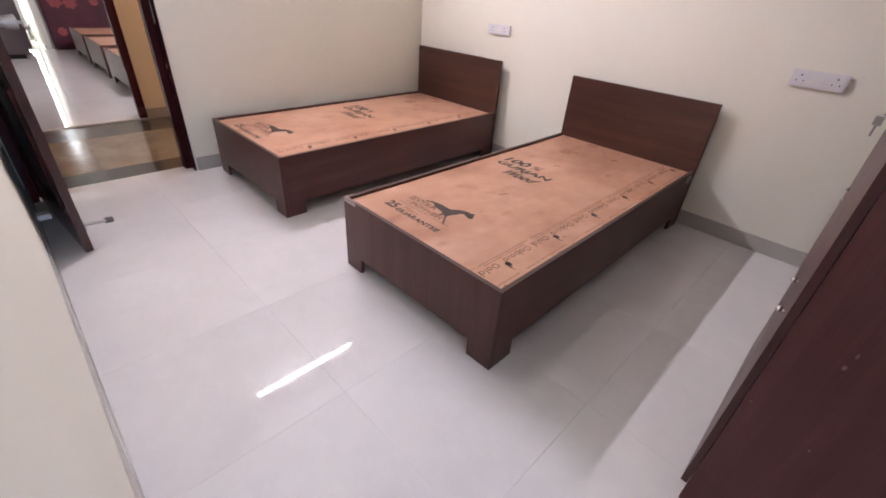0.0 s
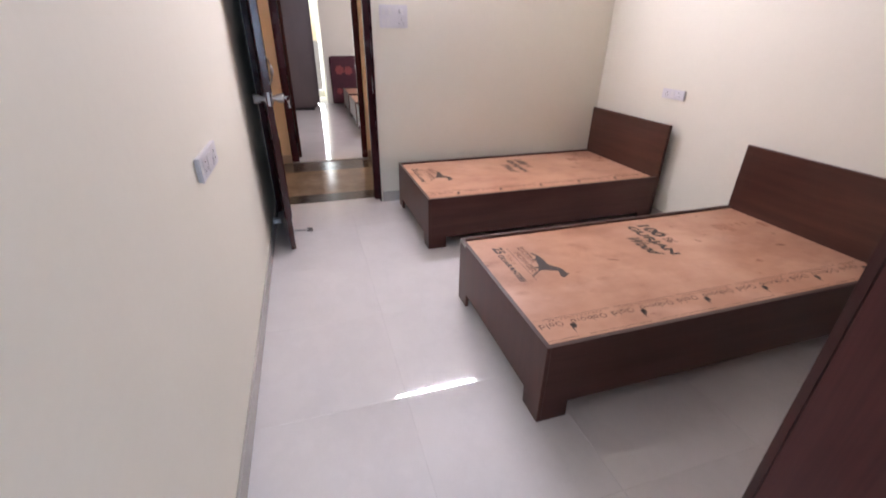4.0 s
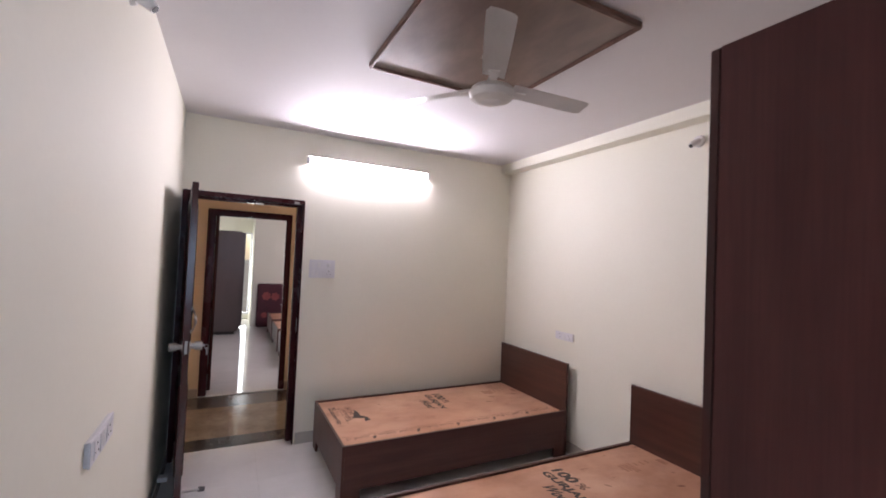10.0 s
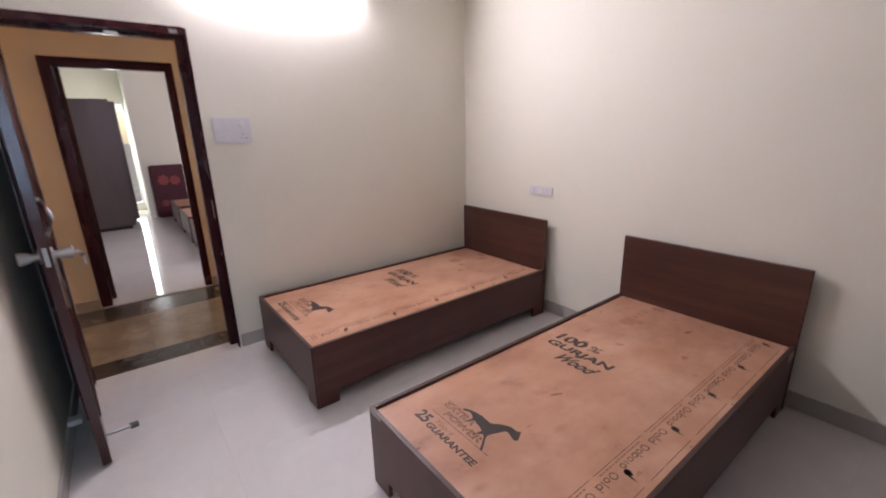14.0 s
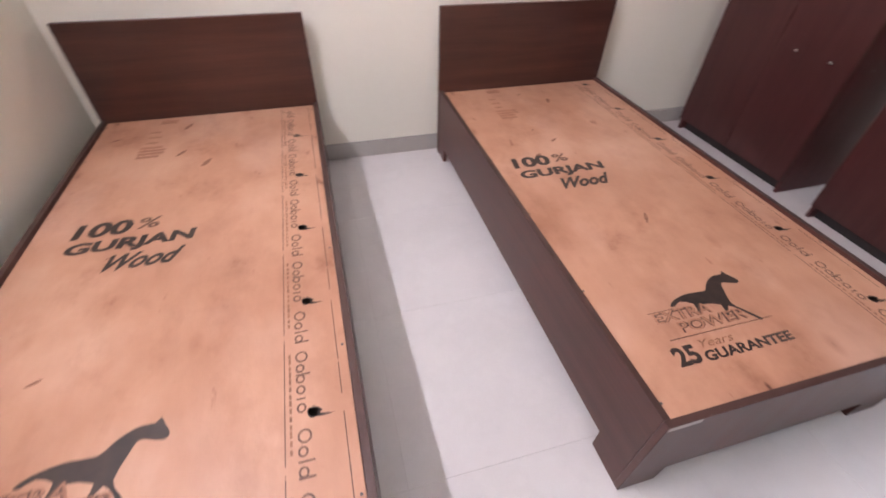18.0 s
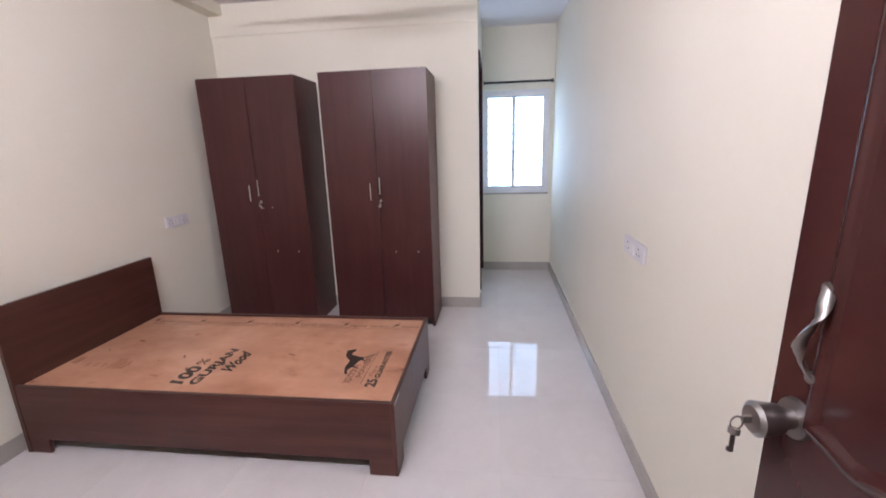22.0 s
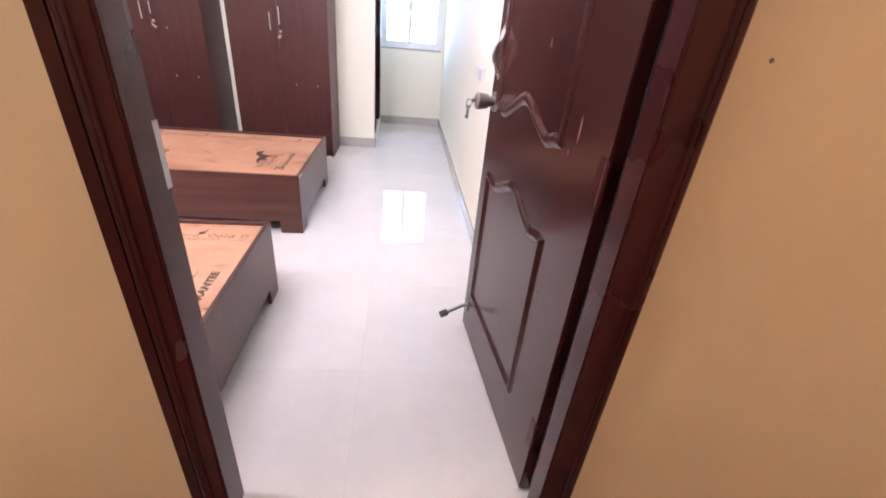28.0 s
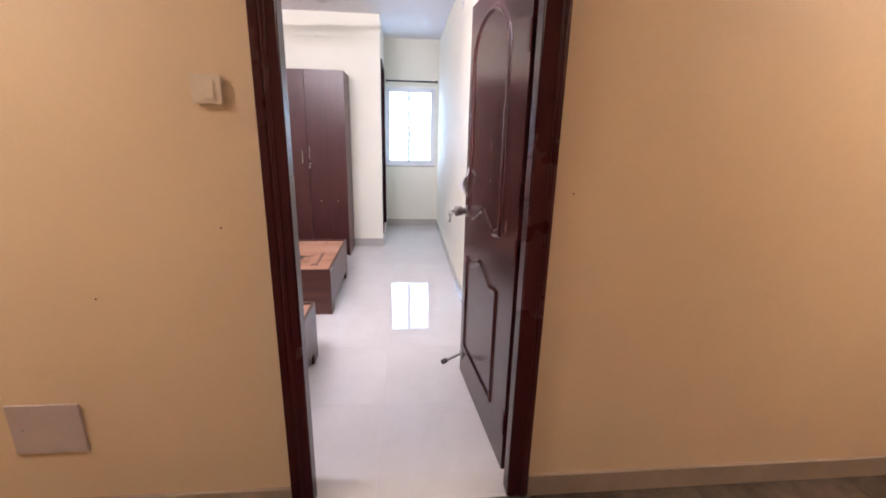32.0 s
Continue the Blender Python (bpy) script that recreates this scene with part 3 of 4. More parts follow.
frame_1 = door_frame("door_frame_1", -3.078, -2.926, 0.257, 1.165, 0.343, 1.113, 2.032, 2.087, "dark maroon polished wooden frame of the bedroom door", 1, (0.048, 0.04))
box_part("architrave", M_FRAME, frame_1, (-3.078, HX - 0.0005, 1.1652, 1.195, 0.0, 2.087), 0.004)
box_part("strike_plate", M_STEEL, frame_1, (-2.958, -2.938, 1.1455, 1.1475, 0.95, 1.07), 0.0005, "steel strike plate")
box_part("bolt_keeper", M_STEEL, frame_1, (-2.927, -2.920, 1.078, 1.118, 2.048, 2.070), 0.001, "small steel bolt keeper")
box_part("door_catch", M_PLASTIC, frame_1, (-2.963, -2.933, 0.775, 0.835, 2.018, 2.032), 0.002, "white catch under the head")
turn = math.degrees(math.atan2(0.079, 0.823))
panel_leaf("door_1", pose(-2.945, 0.338, 0, 0, 0, turn), "open dark maroon moulded panel door with a steel knob lock")
door_frame("door_frame_2", -4.672, -4.526, 0.364, 1.262, 0.444, 1.197, 2.022, 2.096, "dark maroon polished wooden frame of the opposite door", -1)
panel_leaf("door_2", pose(-4.690, 0.445, 0, 0, 0, 194), "open dark maroon panel door of the opposite bedroom", lock=False)
door_frame("door_frame_3", 0.0, 0.115, 0, 0.76, 0.06, 0.70, 2.07, 2.13, "dark wooden frame of the bathroom door", 1).matrix_world = pose(1.74, PY - 0.006, 0.12, 0, 0, 90)
bath = thing("door_3", "dark maroon bathroom door, shut", "door", pose(1.045, PY + 0.085, 0.135))
box_part("panel", M_DOOR, bath, (0, 0.63, 0, 0.032, 0, 2.05), 0.003)
solid("bathroom_step", M_FLOOR, (0.98, 1.74, PY - 0.004, PY + 0.11, 0.12, 0.128), label="white stone sill of the bathroom door", category="sill")

# ---- window at the end of the passage ----
win = thing("window_1", "white two-sash sliding window with iron bars outside", "window", kind="structure")
bm = bmesh.new()
for b in ((0.296, PY, 0.92, 0.95), (0.296, PY, 2.015, 2.045), (0.296, 0.330, 0.95, 2.015), (PY - 0.03, PY, 0.95, 2.015)):
    box(bm, VX + 0.02, VX + 0.09, b[0], b[1], b[2], b[3])
bevel(bm, 0.004)
part("window_frame", bm, M_UPVC, win)
for ya, yb, xo in ((0.330, 0.705, VX + 0.035), (0.670, PY - 0.03, VX + 0.065)):
    bm = bmesh.new()
    for b in ((ya, yb, 0.95, 0.985), (ya, yb, 1.98, 2.015), (ya, ya + 0.035, 0.985, 1.98), (yb - 0.035, yb, 0.985, 1.98)):
        box(bm, xo - 0.012, xo + 0.012, *b)
    bevel(bm, 0.003)
    sash = part("sash", bm, M_UPVC, win)
    bm = bmesh.new()
    box(bm, xo - 0.002, xo + 0.002, ya + 0.035, yb - 0.035, 0.985, 1.98)
    part("pane", bm, M_GLASS, sash).visible_shadow = False
box_part("window_sill", M_SKIRT, win, (VX - 0.01, VX + 0.02, 0.29, PY, 0.906, 0.922), 0.003)
grille = thing("window_grille", "black iron bar grille outside the window", "grille", pose(VX + 0.105, 0, 0))
for k in range(11):
    z = 0.98 + 0.1 * k
    bm = bmesh.new()
    rod(bm, (0, 0.290, z), (0, PY, z), 0.0052, seg=8)
    part("bar", bm, M_IRON, grille)
for y in (0.672,):
    bm = bmesh.new()
    box(bm, 0.006, 0.012, y - 0.008, y + 0.008, 0.92, 2.045)
    part("upright", bm, M_IRON, grille)
rodt = thing("curtain_rod", "black metal curtain rod over the window", "curtain rod", pose(VX - 0.07, 0, 2.115))
bm = bmesh.new()
rod(bm, (0, 0.282, 0), (0, 1.012, 0), 0.011)
part("pole", bm, M_IRON, rodt, smooth=True)
for y in (0.285, 1.006):
    bm = bmesh.new()
    rod(bm, (0, y - 0.008, 0), (0, y + 0.008, 0), 0.018)
    part("finial", bm, M_IRON, rodt, smooth=True)
    bm = bmesh.new()
    box(bm, 0, 0.07, y - 0.006, y + 0.006, -0.012, 0.004)
    part("bracket", bm, M_IRON, rodt)

# ---- beds ----


def leaf_mark(bm, x, y, s, z):
    """A curled leaf: a broad body, a smaller lobe and a thin tail."""
    for a, l, fat, curl in ((-6, 0.72, 0.30, 0.10), (28, 0.60, 0.20, -0.25), (-30, 1.25, 0.10, 0.42)):
        d, n = Vector((math.cos(radians(a)), math.sin(radians(a)))), 8
        q = Vector((-d.y, d.x))
        mid = [Vector((x, y)) + d * (s * l * k / n) + q * (curl * s * (k / n) ** 2) for k in range(n + 1)]
        wide = [fat * s * math.sin(math.pi * (k / n) ** 0.75) for k in range(n + 1)]
        prism(bm, [tuple(mid[k] + q * wide[k]) for k in range(n + 1)] + [tuple(mid[k] - q * wide[k]) for k in range(n - 1, 0, -1)], z, 0)


def ring_mark(bm, x, y, rx, ry, z, pen=0.0046, n=12):
    """A thin oval ring."""
    for k in range(n):
        a, b = 2 * math.pi * k / n, 2 * math.pi * (k + 1) / n
        out = [(x + rx * math.cos(q), y + ry * math.sin(q)) for q in (a, b)]
        inn = [(x + (rx - pen) * math.cos(q), y + (ry - pen) * math.sin(q)) for q in (b, a)]
        prism(bm, out + inn, z, 0)


def smooth_outline(pts, n=4):
    """A closed outline rounded through its corners."""
    out, m = [], len(pts)
    for i in range(m):
        p0, p1, p2, p3 = (Vector(pts[(i + k) % m]) for k in (-1, 0, 1, 2))
        for k in range(n):
            t = k / n
            q = 0.5 * (2 * p1 + (p2 - p0) * t + (2 * p0 - 5 * p1 + 4 * p2 - p3) * t * t + (3 * p1 - p0 - 3 * p2 + p3) * t ** 3)
            out.append((q.x, q.y))
    return out


def bars(bm, rows, z):
    for x0, x1, y0, y1 in rows:
        prism(bm, [(x0, y0), (x1, y0), (x1, y1), (x0, y1)], z, 0)


def bed(x, y, label, seed, slide=0.0, shift=0.0, border=0.174, tape=False, plain=False, m=None, group="single beds"):
    """Foot at y = 0, head at y = 1.94; origin at the foot's left corner on the floor."""
    rng = random.Random(seed)
    W, LEN, TOP, LOW = 0.958, 1.94, 0.378, 0.080
    b = thing("bed", label, "bed", m or pose(x, y, 0), group)
    t = 0.019

    def board(name, pts, material, place):
        bm = bmesh.new()
        prism(bm, pts, 0, t)
        bevel(bm, 0.0015, 1)
        part(name, bm, material, b, at=place)

    foot = [(0, 0), (0.12, 0), (0.125, LOW), (W - 0.125, LOW), (W - 0.12, 0), (W, 0), (W, TOP), (0, TOP)]
    side = [(0, 0), (0.115, 0), (0.115, LOW), (LEN - 0.155, LOW), (LEN - 0.15, 0), (LEN - 0.025, 0), (LEN - 0.025, TOP), (0, TOP)]
    flat = Matrix(((1, 0, 0, 0), (0, 0, -1, 0), (0, 1, 0, 0), (0, 0, 0, 1)))
    board("foot_panel", foot, M_BEDX, flat)
    long = Matrix(((0, 0, 1, 0), (1, 0, 0, 0), (0, 1, 0, 0), (0, 0, 0, 1)))
    board("side_panel", [(p[0] + t, p[1]) for p in side[:6]] + [(LEN - 0.025, TOP), (t, TOP)], M_BED, Matrix.Translation((t, 0, 0)) @ long)
    board("side_panel", [(p[0] + t, p[1]) for p in side[:6]] + [(LEN - 0.025, TOP), (t, TOP)], M_BED, Matrix.Translation((W, 0, 0)) @ long)
    hb = bmesh.new()
    prism(hb, [(-0.004, 0), (0.07, 0), (0.07, LOW), (W - 0.068, LOW), (W - 0.068, 0), (W + 0.004, 0), (W + 0.004, 0.782), (-0.004, 0.782)], 0, 0.024)
    bevel(hb, 0.002, 1)
    part("headboard", hb, M_HEAD, b, "reddish brown wood-grain headboard", at=Matrix.Translation((0, LEN - 0.024, 0)) @ flat)
    for bx in ((t, t + 0.045), (W / 2 - 0.022, W / 2 + 0.022), (W - t - 0.045, W - t)):
        box_part("bearer", M_EDGE, b, (bx[0], bx[1], t + 0.002, LEN - 0.05, 0.30, 0.346), 0)
    bm = bmesh.new()
    for q in ((0.0006, W - 0.0006, 0.0006, t - 0.001), (0.0006, t - 0.001, t, LEN - 0.03), (W - t + 0.001, W - 0.0006, t, LEN - 0.03)):
        box(bm, q[0], q[1], q[2], q[3], TOP - 0.0005, TOP + 0.0012)
    part("edge_band", bm, M_EDGE, b, "brown edge banding on the rim")
    ply = box_part("plywood_top", M_PLY, b, (t + 0.002, W - t - 0.002, t + 0.002, LEN - 0.028, 0.350, 0.366), 0.001, "bare reddish plywood board with printed black marks")
    if plain:
        return b
    Z, s, d = 0.3666, slide, shift
    lettering("100", 0.098 + d, 1.092 + s, 0.172, 0.078, Z, ply, M_INK, shear=0.10, bold=0.042)
    lettering("%", 0.285 + d, 1.106 + s, 0.070, 0.060, Z, ply, M_SOFTINK, shear=0.12, bold=0.02)
    lettering("GURJAN", 0.100 + d, 0.999 + s, 0.375, 0.072, Z, ply, M_INK, shear=0.10, bold=0.044)
    lettering("Wood", 0.232 + d, 0.912 + s, 0.222, 0.074, Z, ply, M_INK, shear=0.62, bold=0.032)
    lettering("25", 0.142 + d, 0.127 + s, 0.070, 0.056, Z, ply, M_INK, bold=0.04)
    lettering("GUARANTEE", 0.222 + d, 0.125 + s, 0.280, 0.030, Z, ply, M_INK, shear=0.1, bold=0.04)
    lettering("Years", 0.234 + d, 0.164 + s, 0.105, 0.024, Z, ply, M_FAINT, shear=0.4)
    # the emblem: a dark running mass over a ground line, with two rows of hollow letters
    bm = bmesh.new()
    body = [(0.243, 0.306), (0.270, 0.324), (0.325, 0.335), (0.380, 0.331), (0.402, 0.350), (0.425, 0.367), (0.450, 0.377), (0.480, 0.377), (0.490, 0.388), (0.499, 0.371), (0.513, 0.347), (0.507, 0.334), (0.488, 0.336), (0.470, 0.343), (0.452, 0.344), (0.440, 0.318), (0.424, 0.272), (0.442, 0.242), (0.467, 0.206), (0.458, 0.203), (0.434, 0.238), (0.408, 0.266), (0.385, 0.234), (0.376, 0.237), (0.390, 0.275), (0.331, 0.289), (0.318, 0.268), (0.307, 0.269), (0.314, 0.297), (0.280, 0.313), (0.256, 0.302)]
    prism(bm, [(px + d, py + s) for px, py in smooth_outline(body, 2)], Z, 0)
    part("emblem", bm, M_INK, ply, "dark printed emblem")
    bm = bmesh.new()
    bars(bm, [(0.165 + d, 0.500 + d, 0.2030 + s, 0.2060 + s), (0.161 + d, 0.245 + d, 0.2945 + s, 0.2970 + s)], Z - 0.0001)
    part("ground_line", bm, M_SOFTINK, ply)
    lettering("EXTRA", 0.166 + d, 0.258 + s, 0.185, 0.036, Z + 0.0003, ply, M_SOFTINK, "letter_outline", shear=0.1, bold=0.05)
    lettering("EXTRA", 0.166 + d, 0.258 + s, 0.185, 0.036, Z + 0.0006, ply, M_SMUDGE, shear=0.1, bold=0.0)
    lettering("POWER", 0.214 + d, 0.216 + s, 0.222, 0.036, Z + 0.0003, ply, M_SOFTINK, "letter_outline", shear=0.1, bold=0.05)
    lettering("POWER", 0.214 + d, 0.216 + s, 0.222, 0.036, Z + 0.0006, ply, M_SMUDGE, shear=0.1, bold=0.0)
    # knots and torn fibres in the veneer
    for k in range(6):
        kx, ky = rng.uniform(0.08, 0.74), rng.uniform(0.42, 1.80)
        ka, kl = rng.uniform(0.3, 1.3), rng.uniform(0.012, 0.034)
        kw = kl * rng.uniform(0.22, 0.45)
        pts = [(kl * math.cos(q) * abs(math.cos(q)) ** 0.5 * rng.uniform(0.85, 1.1), kw * math.sin(q) * rng.uniform(0.7, 1.1)) for q in (2 * math.pi * j / 18 for j in range(18))]
        bm = bmesh.new()
        prism(bm, [(kx + px * math.cos(ka) - py * math.sin(ka), ky + px * math.sin(ka) + py * math.cos(ka)) for px, py in pts], Z - 0.0003, 0)
        part("knot", bm, M_INK if k % 4 == 0 and kl < 0.018 else M_KNOT, ply)
    # faint square stamp by the head
    bm = bmesh.new()
    rows = [(0.215, 0.315 + rng.uniform(-0.02, 0.01), 1.535 + 0.026 * k, 1.554 + 0.026 * k) for k in range(4)]
    rows += [(0.228, 0.262 + rng.uniform(0, 0.02), 1.66 + 0.05 * k, 1.674 + 0.05 * k) for k in range(3)] + [(0.255, 0.325, 1.845, 1.882)]
    bars(bm, rows, Z)
    tagged(part("stamp", bm, M_SMUDGE, ply, "faint square ink stamp"), kind="stuff")
    # repeating border print along one side: leaves, two words of plain rings and bars, thin rules
    glyphs = ("R", "o", "l", "b", " ", "R", "o", "h", "o", "i", "o")
    for n in range(-1, 6):
        yc = border + 0.335 * n
        if 0.05 < yc < 1.86:
            bm = bmesh.new()
            leaf_mark(bm, 0.834, yc + 0.006, 0.046, Z)
            part("leaf_print", bm, M_INK, ply)
        bm, u = bmesh.new(), yc - 0.026
        for g in glyphs:
            w = {"R": 0.037, "l": 0.013, "i": 0.017, " ": 0.024}.get(g, 0.029)
            m_ = u - w / 2
            if g != " " and 0.035 < u - w and u < 1.87:
                if g == "R":
                    ring_mark(bm, 0.827, m_, 0.0155, w * 0.44, Z)
                elif g in "obh":
                    ring_mark(bm, 0.8225, m_, 0.011, w * 0.42, Z)
                if g in "lbh":
                    edge = m_ if g == "l" else (m_ - w * 0.40 if g == "b" else m_ + w * 0.40)
                    bars(bm, [(0.812, 0.846, edge - 0.0023, edge + 0.0023)], Z + 0.0001)
                elif g == "i":
                    bars(bm, [(0.812, 0.832, m_ - 0.0023, m_ + 0.0023)], Z + 0.0001)
            u -= w
        if bm.faces:
            tagged(part("word_print", bm, M_SOFTINK, ply, "row of plain printed rings and bars"), kind="stuff")
        else:
            bm.free()
        for xs, hi_, lo_ in ((0.785, yc + 0.21, yc - 0.10), (0.785, yc - 0.118, yc - 0.122 + 0.0), (0.912, yc - 0.010, yc - 0.205), (0.912, yc - 0.215, yc - 0.300)):
            hi_, lo_ = min(hi_, 1.88), max(lo_, 0.03)
            if hi_ - lo_ > 0.003:
                bm = bmesh.new()
                bars(bm, [(xs, xs + 0.0026, lo_, hi_)], Z)
                part("border_line", bm, M_SOFTINK, ply)
        bm = bmesh.new()
        for j in range(14):
            q = yc + 0.16 - 0.0185 * j
            if 0.04 < q < 1.85:
                bars(bm, [(0.796, 0.8015, q, q + rng.uniform(0.010, 0.017))], Z)
        if bm.faces:
            tagged(part("dash_print", bm, M_FAINT, ply, "row of worn dashes"), kind="stuff")
        else:
            bm.free()
    for px in (0.030, W - 0.030):
        for py in (0.06, 0.42, 0.80, 1.18, 1.56, 1.86):
            bm = bmesh.new()
            rod(bm, (px, py, 0.3655), (px, py, 0.3670), 0.0035, seg=8)
            part("screw", bm, M_RUBBER, ply)
    if tape:
        box_part("torn_tape", M_TAPE, b, (0.004, 0.092, -0.0012, 0.0, TOP - 0.016, TOP - 0.002), 0, "torn pale strip on the edge")
        box_part("torn_tape", M_TAPE, b, (W, W + 0.0012, LEN - 0.12, LEN - 0.035, TOP - 0.06, TOP - 0.015), 0, "torn pale strip on the edge")
    return b


bed(-1.255, 1.335, "brown laminate single bed with bare printed plywood top, edge tape torn", 3, tape=True)
bed(0, 0, "brown laminate single bed with bare printed plywood, against the wall corner", 5, slide=-0.057, shift=0.038, border=0.250, m=pose(-2.845, 1.316, 0, 0, 0, 0.5))

# ---- wardrobes ----


def wardrobe(m, label, key_turn, extra_hole, width=0.787, depth=0.5):
    """Front at x = 0 looking to -x, right end at y = 0, back at x = depth."""
    w = thing("wardrobe", label, "wardrobe", m, "wardrobes")
    hgt, t = 2.03, 0.018
    for y in (0, width - t):
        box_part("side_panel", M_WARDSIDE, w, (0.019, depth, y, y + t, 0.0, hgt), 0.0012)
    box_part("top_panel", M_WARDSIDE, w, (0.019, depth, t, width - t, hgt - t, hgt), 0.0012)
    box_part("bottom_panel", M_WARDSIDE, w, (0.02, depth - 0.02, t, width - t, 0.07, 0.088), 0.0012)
    box_part("back_panel", M_GAP_SHADE, w, (depth - 0.008, depth - 0.001, t, width - t, 0.07, hgt - t), 0)
    # the plinth's colour carries the shade of the recess under the doors
    box_part("plinth", M_GAP_SHADE, w, (0.06, 0.075, t, width - t, 0.0, 0.07), 0)
    half = width / 2
    for k, (y0, y1) in enumerate(((0.001, half - 0.0015), (half + 0.0015, width - 0.001))):
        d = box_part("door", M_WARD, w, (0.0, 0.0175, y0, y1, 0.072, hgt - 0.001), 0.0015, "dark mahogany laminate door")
        yh = half - 0.020 if k == 0 else half + 0.056
        zh = 1.122 if k == 0 else 1.078
        bm = bmesh.new()
        rod(bm, (-0.024, yh, zh - 0.004), (-0.024, yh, zh + 0.126), 0.0058, seg=12)
        for z in (zh + 0.012, zh + 0.11):
            rod(bm, (-0.024, yh, z), (0.0, yh, z), 0.0045, seg=10)
        part("handle", bm, M_CHROME, d, "slim chrome bar handle", smooth=True)
        if k == 0:
            bm = bmesh.new()
            rod(bm, (0, yh, 1.066), (-0.006, yh, 1.066), 0.012, 0.011, 18)
            part("cam_lock", bm, M_CHROME, d, "round chrome lock", smooth=True)
            bm = bmesh.new()
            rod(bm, (-0.006, yh, 1.066), (-0.030, yh, 1.066), 0.0022, seg=8)
            box(bm, -0.042, -0.026, yh - 0.0012, yh + 0.0012, 1.041, 1.061)
            for v in box(bm, -0.036, -0.032, yh - 0.011, yh + 0.011, 1.016, 1.043):
                v.co.y += key_turn * (1.043 - v.co.z)
            part("key", bm, M_STEEL, d, "steel key in the lock")
            for y in (y1 - 0.118, y1 - 0.300):
                bm = bmesh.new()
                rod(bm, (0, y, 0.653), (-0.010, y, 0.653), 0.005, 0.005, 12)
                ball(bm, (-0.013, y, 0.653), 0.0075, 12)
                part("drawer_knob", bm, M_CHROME, d, "small chrome stud", smooth=True)
            if extra_hole:
                bm = bmesh.new()
                rod(bm, (0, y1 - 0.11, 1.02), (-0.004, y1 - 0.11, 1.02), 0.004, seg=10)
                part("stud", bm, M_CHROME, d)
    # pale scuffs on the side
    rng = random.Random(11)
    for k in range(6):
        z, x = rng.uniform(0.35, 1.0), rng.uniform(0.03, 0.2)
        a, c = rng.uniform(0.002, 0.004), rng.uniform(0.003, 0.011)
        bm = bmesh.new()
        bm.faces.new([bm.verts.new((x + a * math.cos(q * math.pi / 4), -0.0008, z + c * math.sin(q * math.pi / 4))) for q in range(8)])
        part("scuff", bm, M_WORN_GLINT, w, "pale scuff mark")
    return w


wardrobe(pose(0.382, 1.391, 0), "tall dark mahogany two-door wardrobe with a key in its lock", 0.3, False, 0.822, 0.46)
wardrobe(pose(0.402, 2.415, 0), "tall dark mahogany two-door wardrobe in the wall corner", -0.9, True, 0.803, 0.44)

# ---- tube light, fan, wall fittings ----


def tube_light(m, label):
    tube = thing("tube_light", label, "tube light", m, "tube lights")
    box_part("batten", M_PLASTIC, tube, (0.0, 0.040, -0.575, 0.575, -0.020, 0.020), 0.003)
    bm = bmesh.new()
    for k in range(15):
        a = radians(-40 + 72 * k / 14)
        for y in (-0.545, 0.545):
            bm.verts.new((0.0145 + 0.041 * math.cos(a), y, 0.041 * math.sin(a)))
    bm.verts.ensure_lookup_table()
    for k in range(14):
        bm.faces.new([bm.verts[i] for i in (2 * k, 2 * k + 2, 2 * k + 3, 2 * k + 1)])
    bmesh.ops.recalc_face_normals(bm, faces=bm.faces)
    part("tube", bm, M_TUBE, tube, "glowing white tube", smooth=True)
    for y in (-0.562, 0.562):
        box_part("end_cap", M_PLASTIC, tube, (0.0, 0.056, y - 0.015, y + 0.015, -0.028, 0.0232), 0.004)
    # lip added to hold the tube's upward light off the ceiling
    box_part("shading_lip", M_PLASTIC, tube, (0.0, 0.068, -0.575, 0.575, 0.0235, 0.0265), 0.001)
    box_part("clip", M_PLASTIC, tube, (0.0, 0.03, -0.02, 0.02, 0.0270, 0.048), 0.004)


tube_light(pose(WX, 1.737, 2.440), "white batten tube light, switched on, over the bed")
# out of view; a second tube added to brighten the opposite bedroom
tube_light(pose(RX2, 2.35, 2.44, 0, 0, 180), "unseen white batten tube light added to light the opposite bedroom")

fan_panel = thing("ceiling_panel", "square brown veneer panel with beading on the ceiling", "ceiling panel", pose(-0.865, 1.685, H))
box_part("panel", M_PANEL, fan_panel, (-0.485, 0.485, -0.435, 0.435, -0.024, 0.0), 0.001)
for b in ((-0.503, 0.503, -0.455, -0.435), (-0.503, 0.503, 0.435, 0.455), (-0.503, -0.485, -0.435, 0.435), (0.485, 0.503, -0.435, 0.435)):
    box_part("beading", M_PANELEDGE, fan_panel, (*b, -0.036, 0.0), 0.006)

fan = thing("ceiling_fan", "white three-blade ceiling fan at rest", "ceiling fan", pose(-0.850, 1.697, 2.437))
bm = bmesh.new()
rod(bm, (0, 0, 0.178), (0, 0, 0.222), 0.055, 0.035, 28)
part("canopy", bm, M_FAN, fan, smooth=True)
bm = bmesh.new()
rod(bm, (0, 0, 0.03), (0, 0, 0.2), 0.0125)
part("down_rod", bm, M_FAN, fan, smooth=True)
bm = bmesh.new()
for z0, z1, r0, r1 in ((-0.045, -0.030, 0.062, 0.098), (-0.030, 0.0, 0.098, 0.110), (0.0, 0.022, 0.110, 0.098), (0.022, 0.034, 0.098, 0.040), (0.034, 0.075, 0.030, 0.022)):
    rod(bm, (0, 0, z0), (0, 0, z1), r0, r1, 32)
part("motor", bm, M_FAN, fan, smooth=True)
bm = bmesh.new()
rod(bm, (0, 0, -0.056), (0, 0, -0.045), 0.030, 0.050, 24)
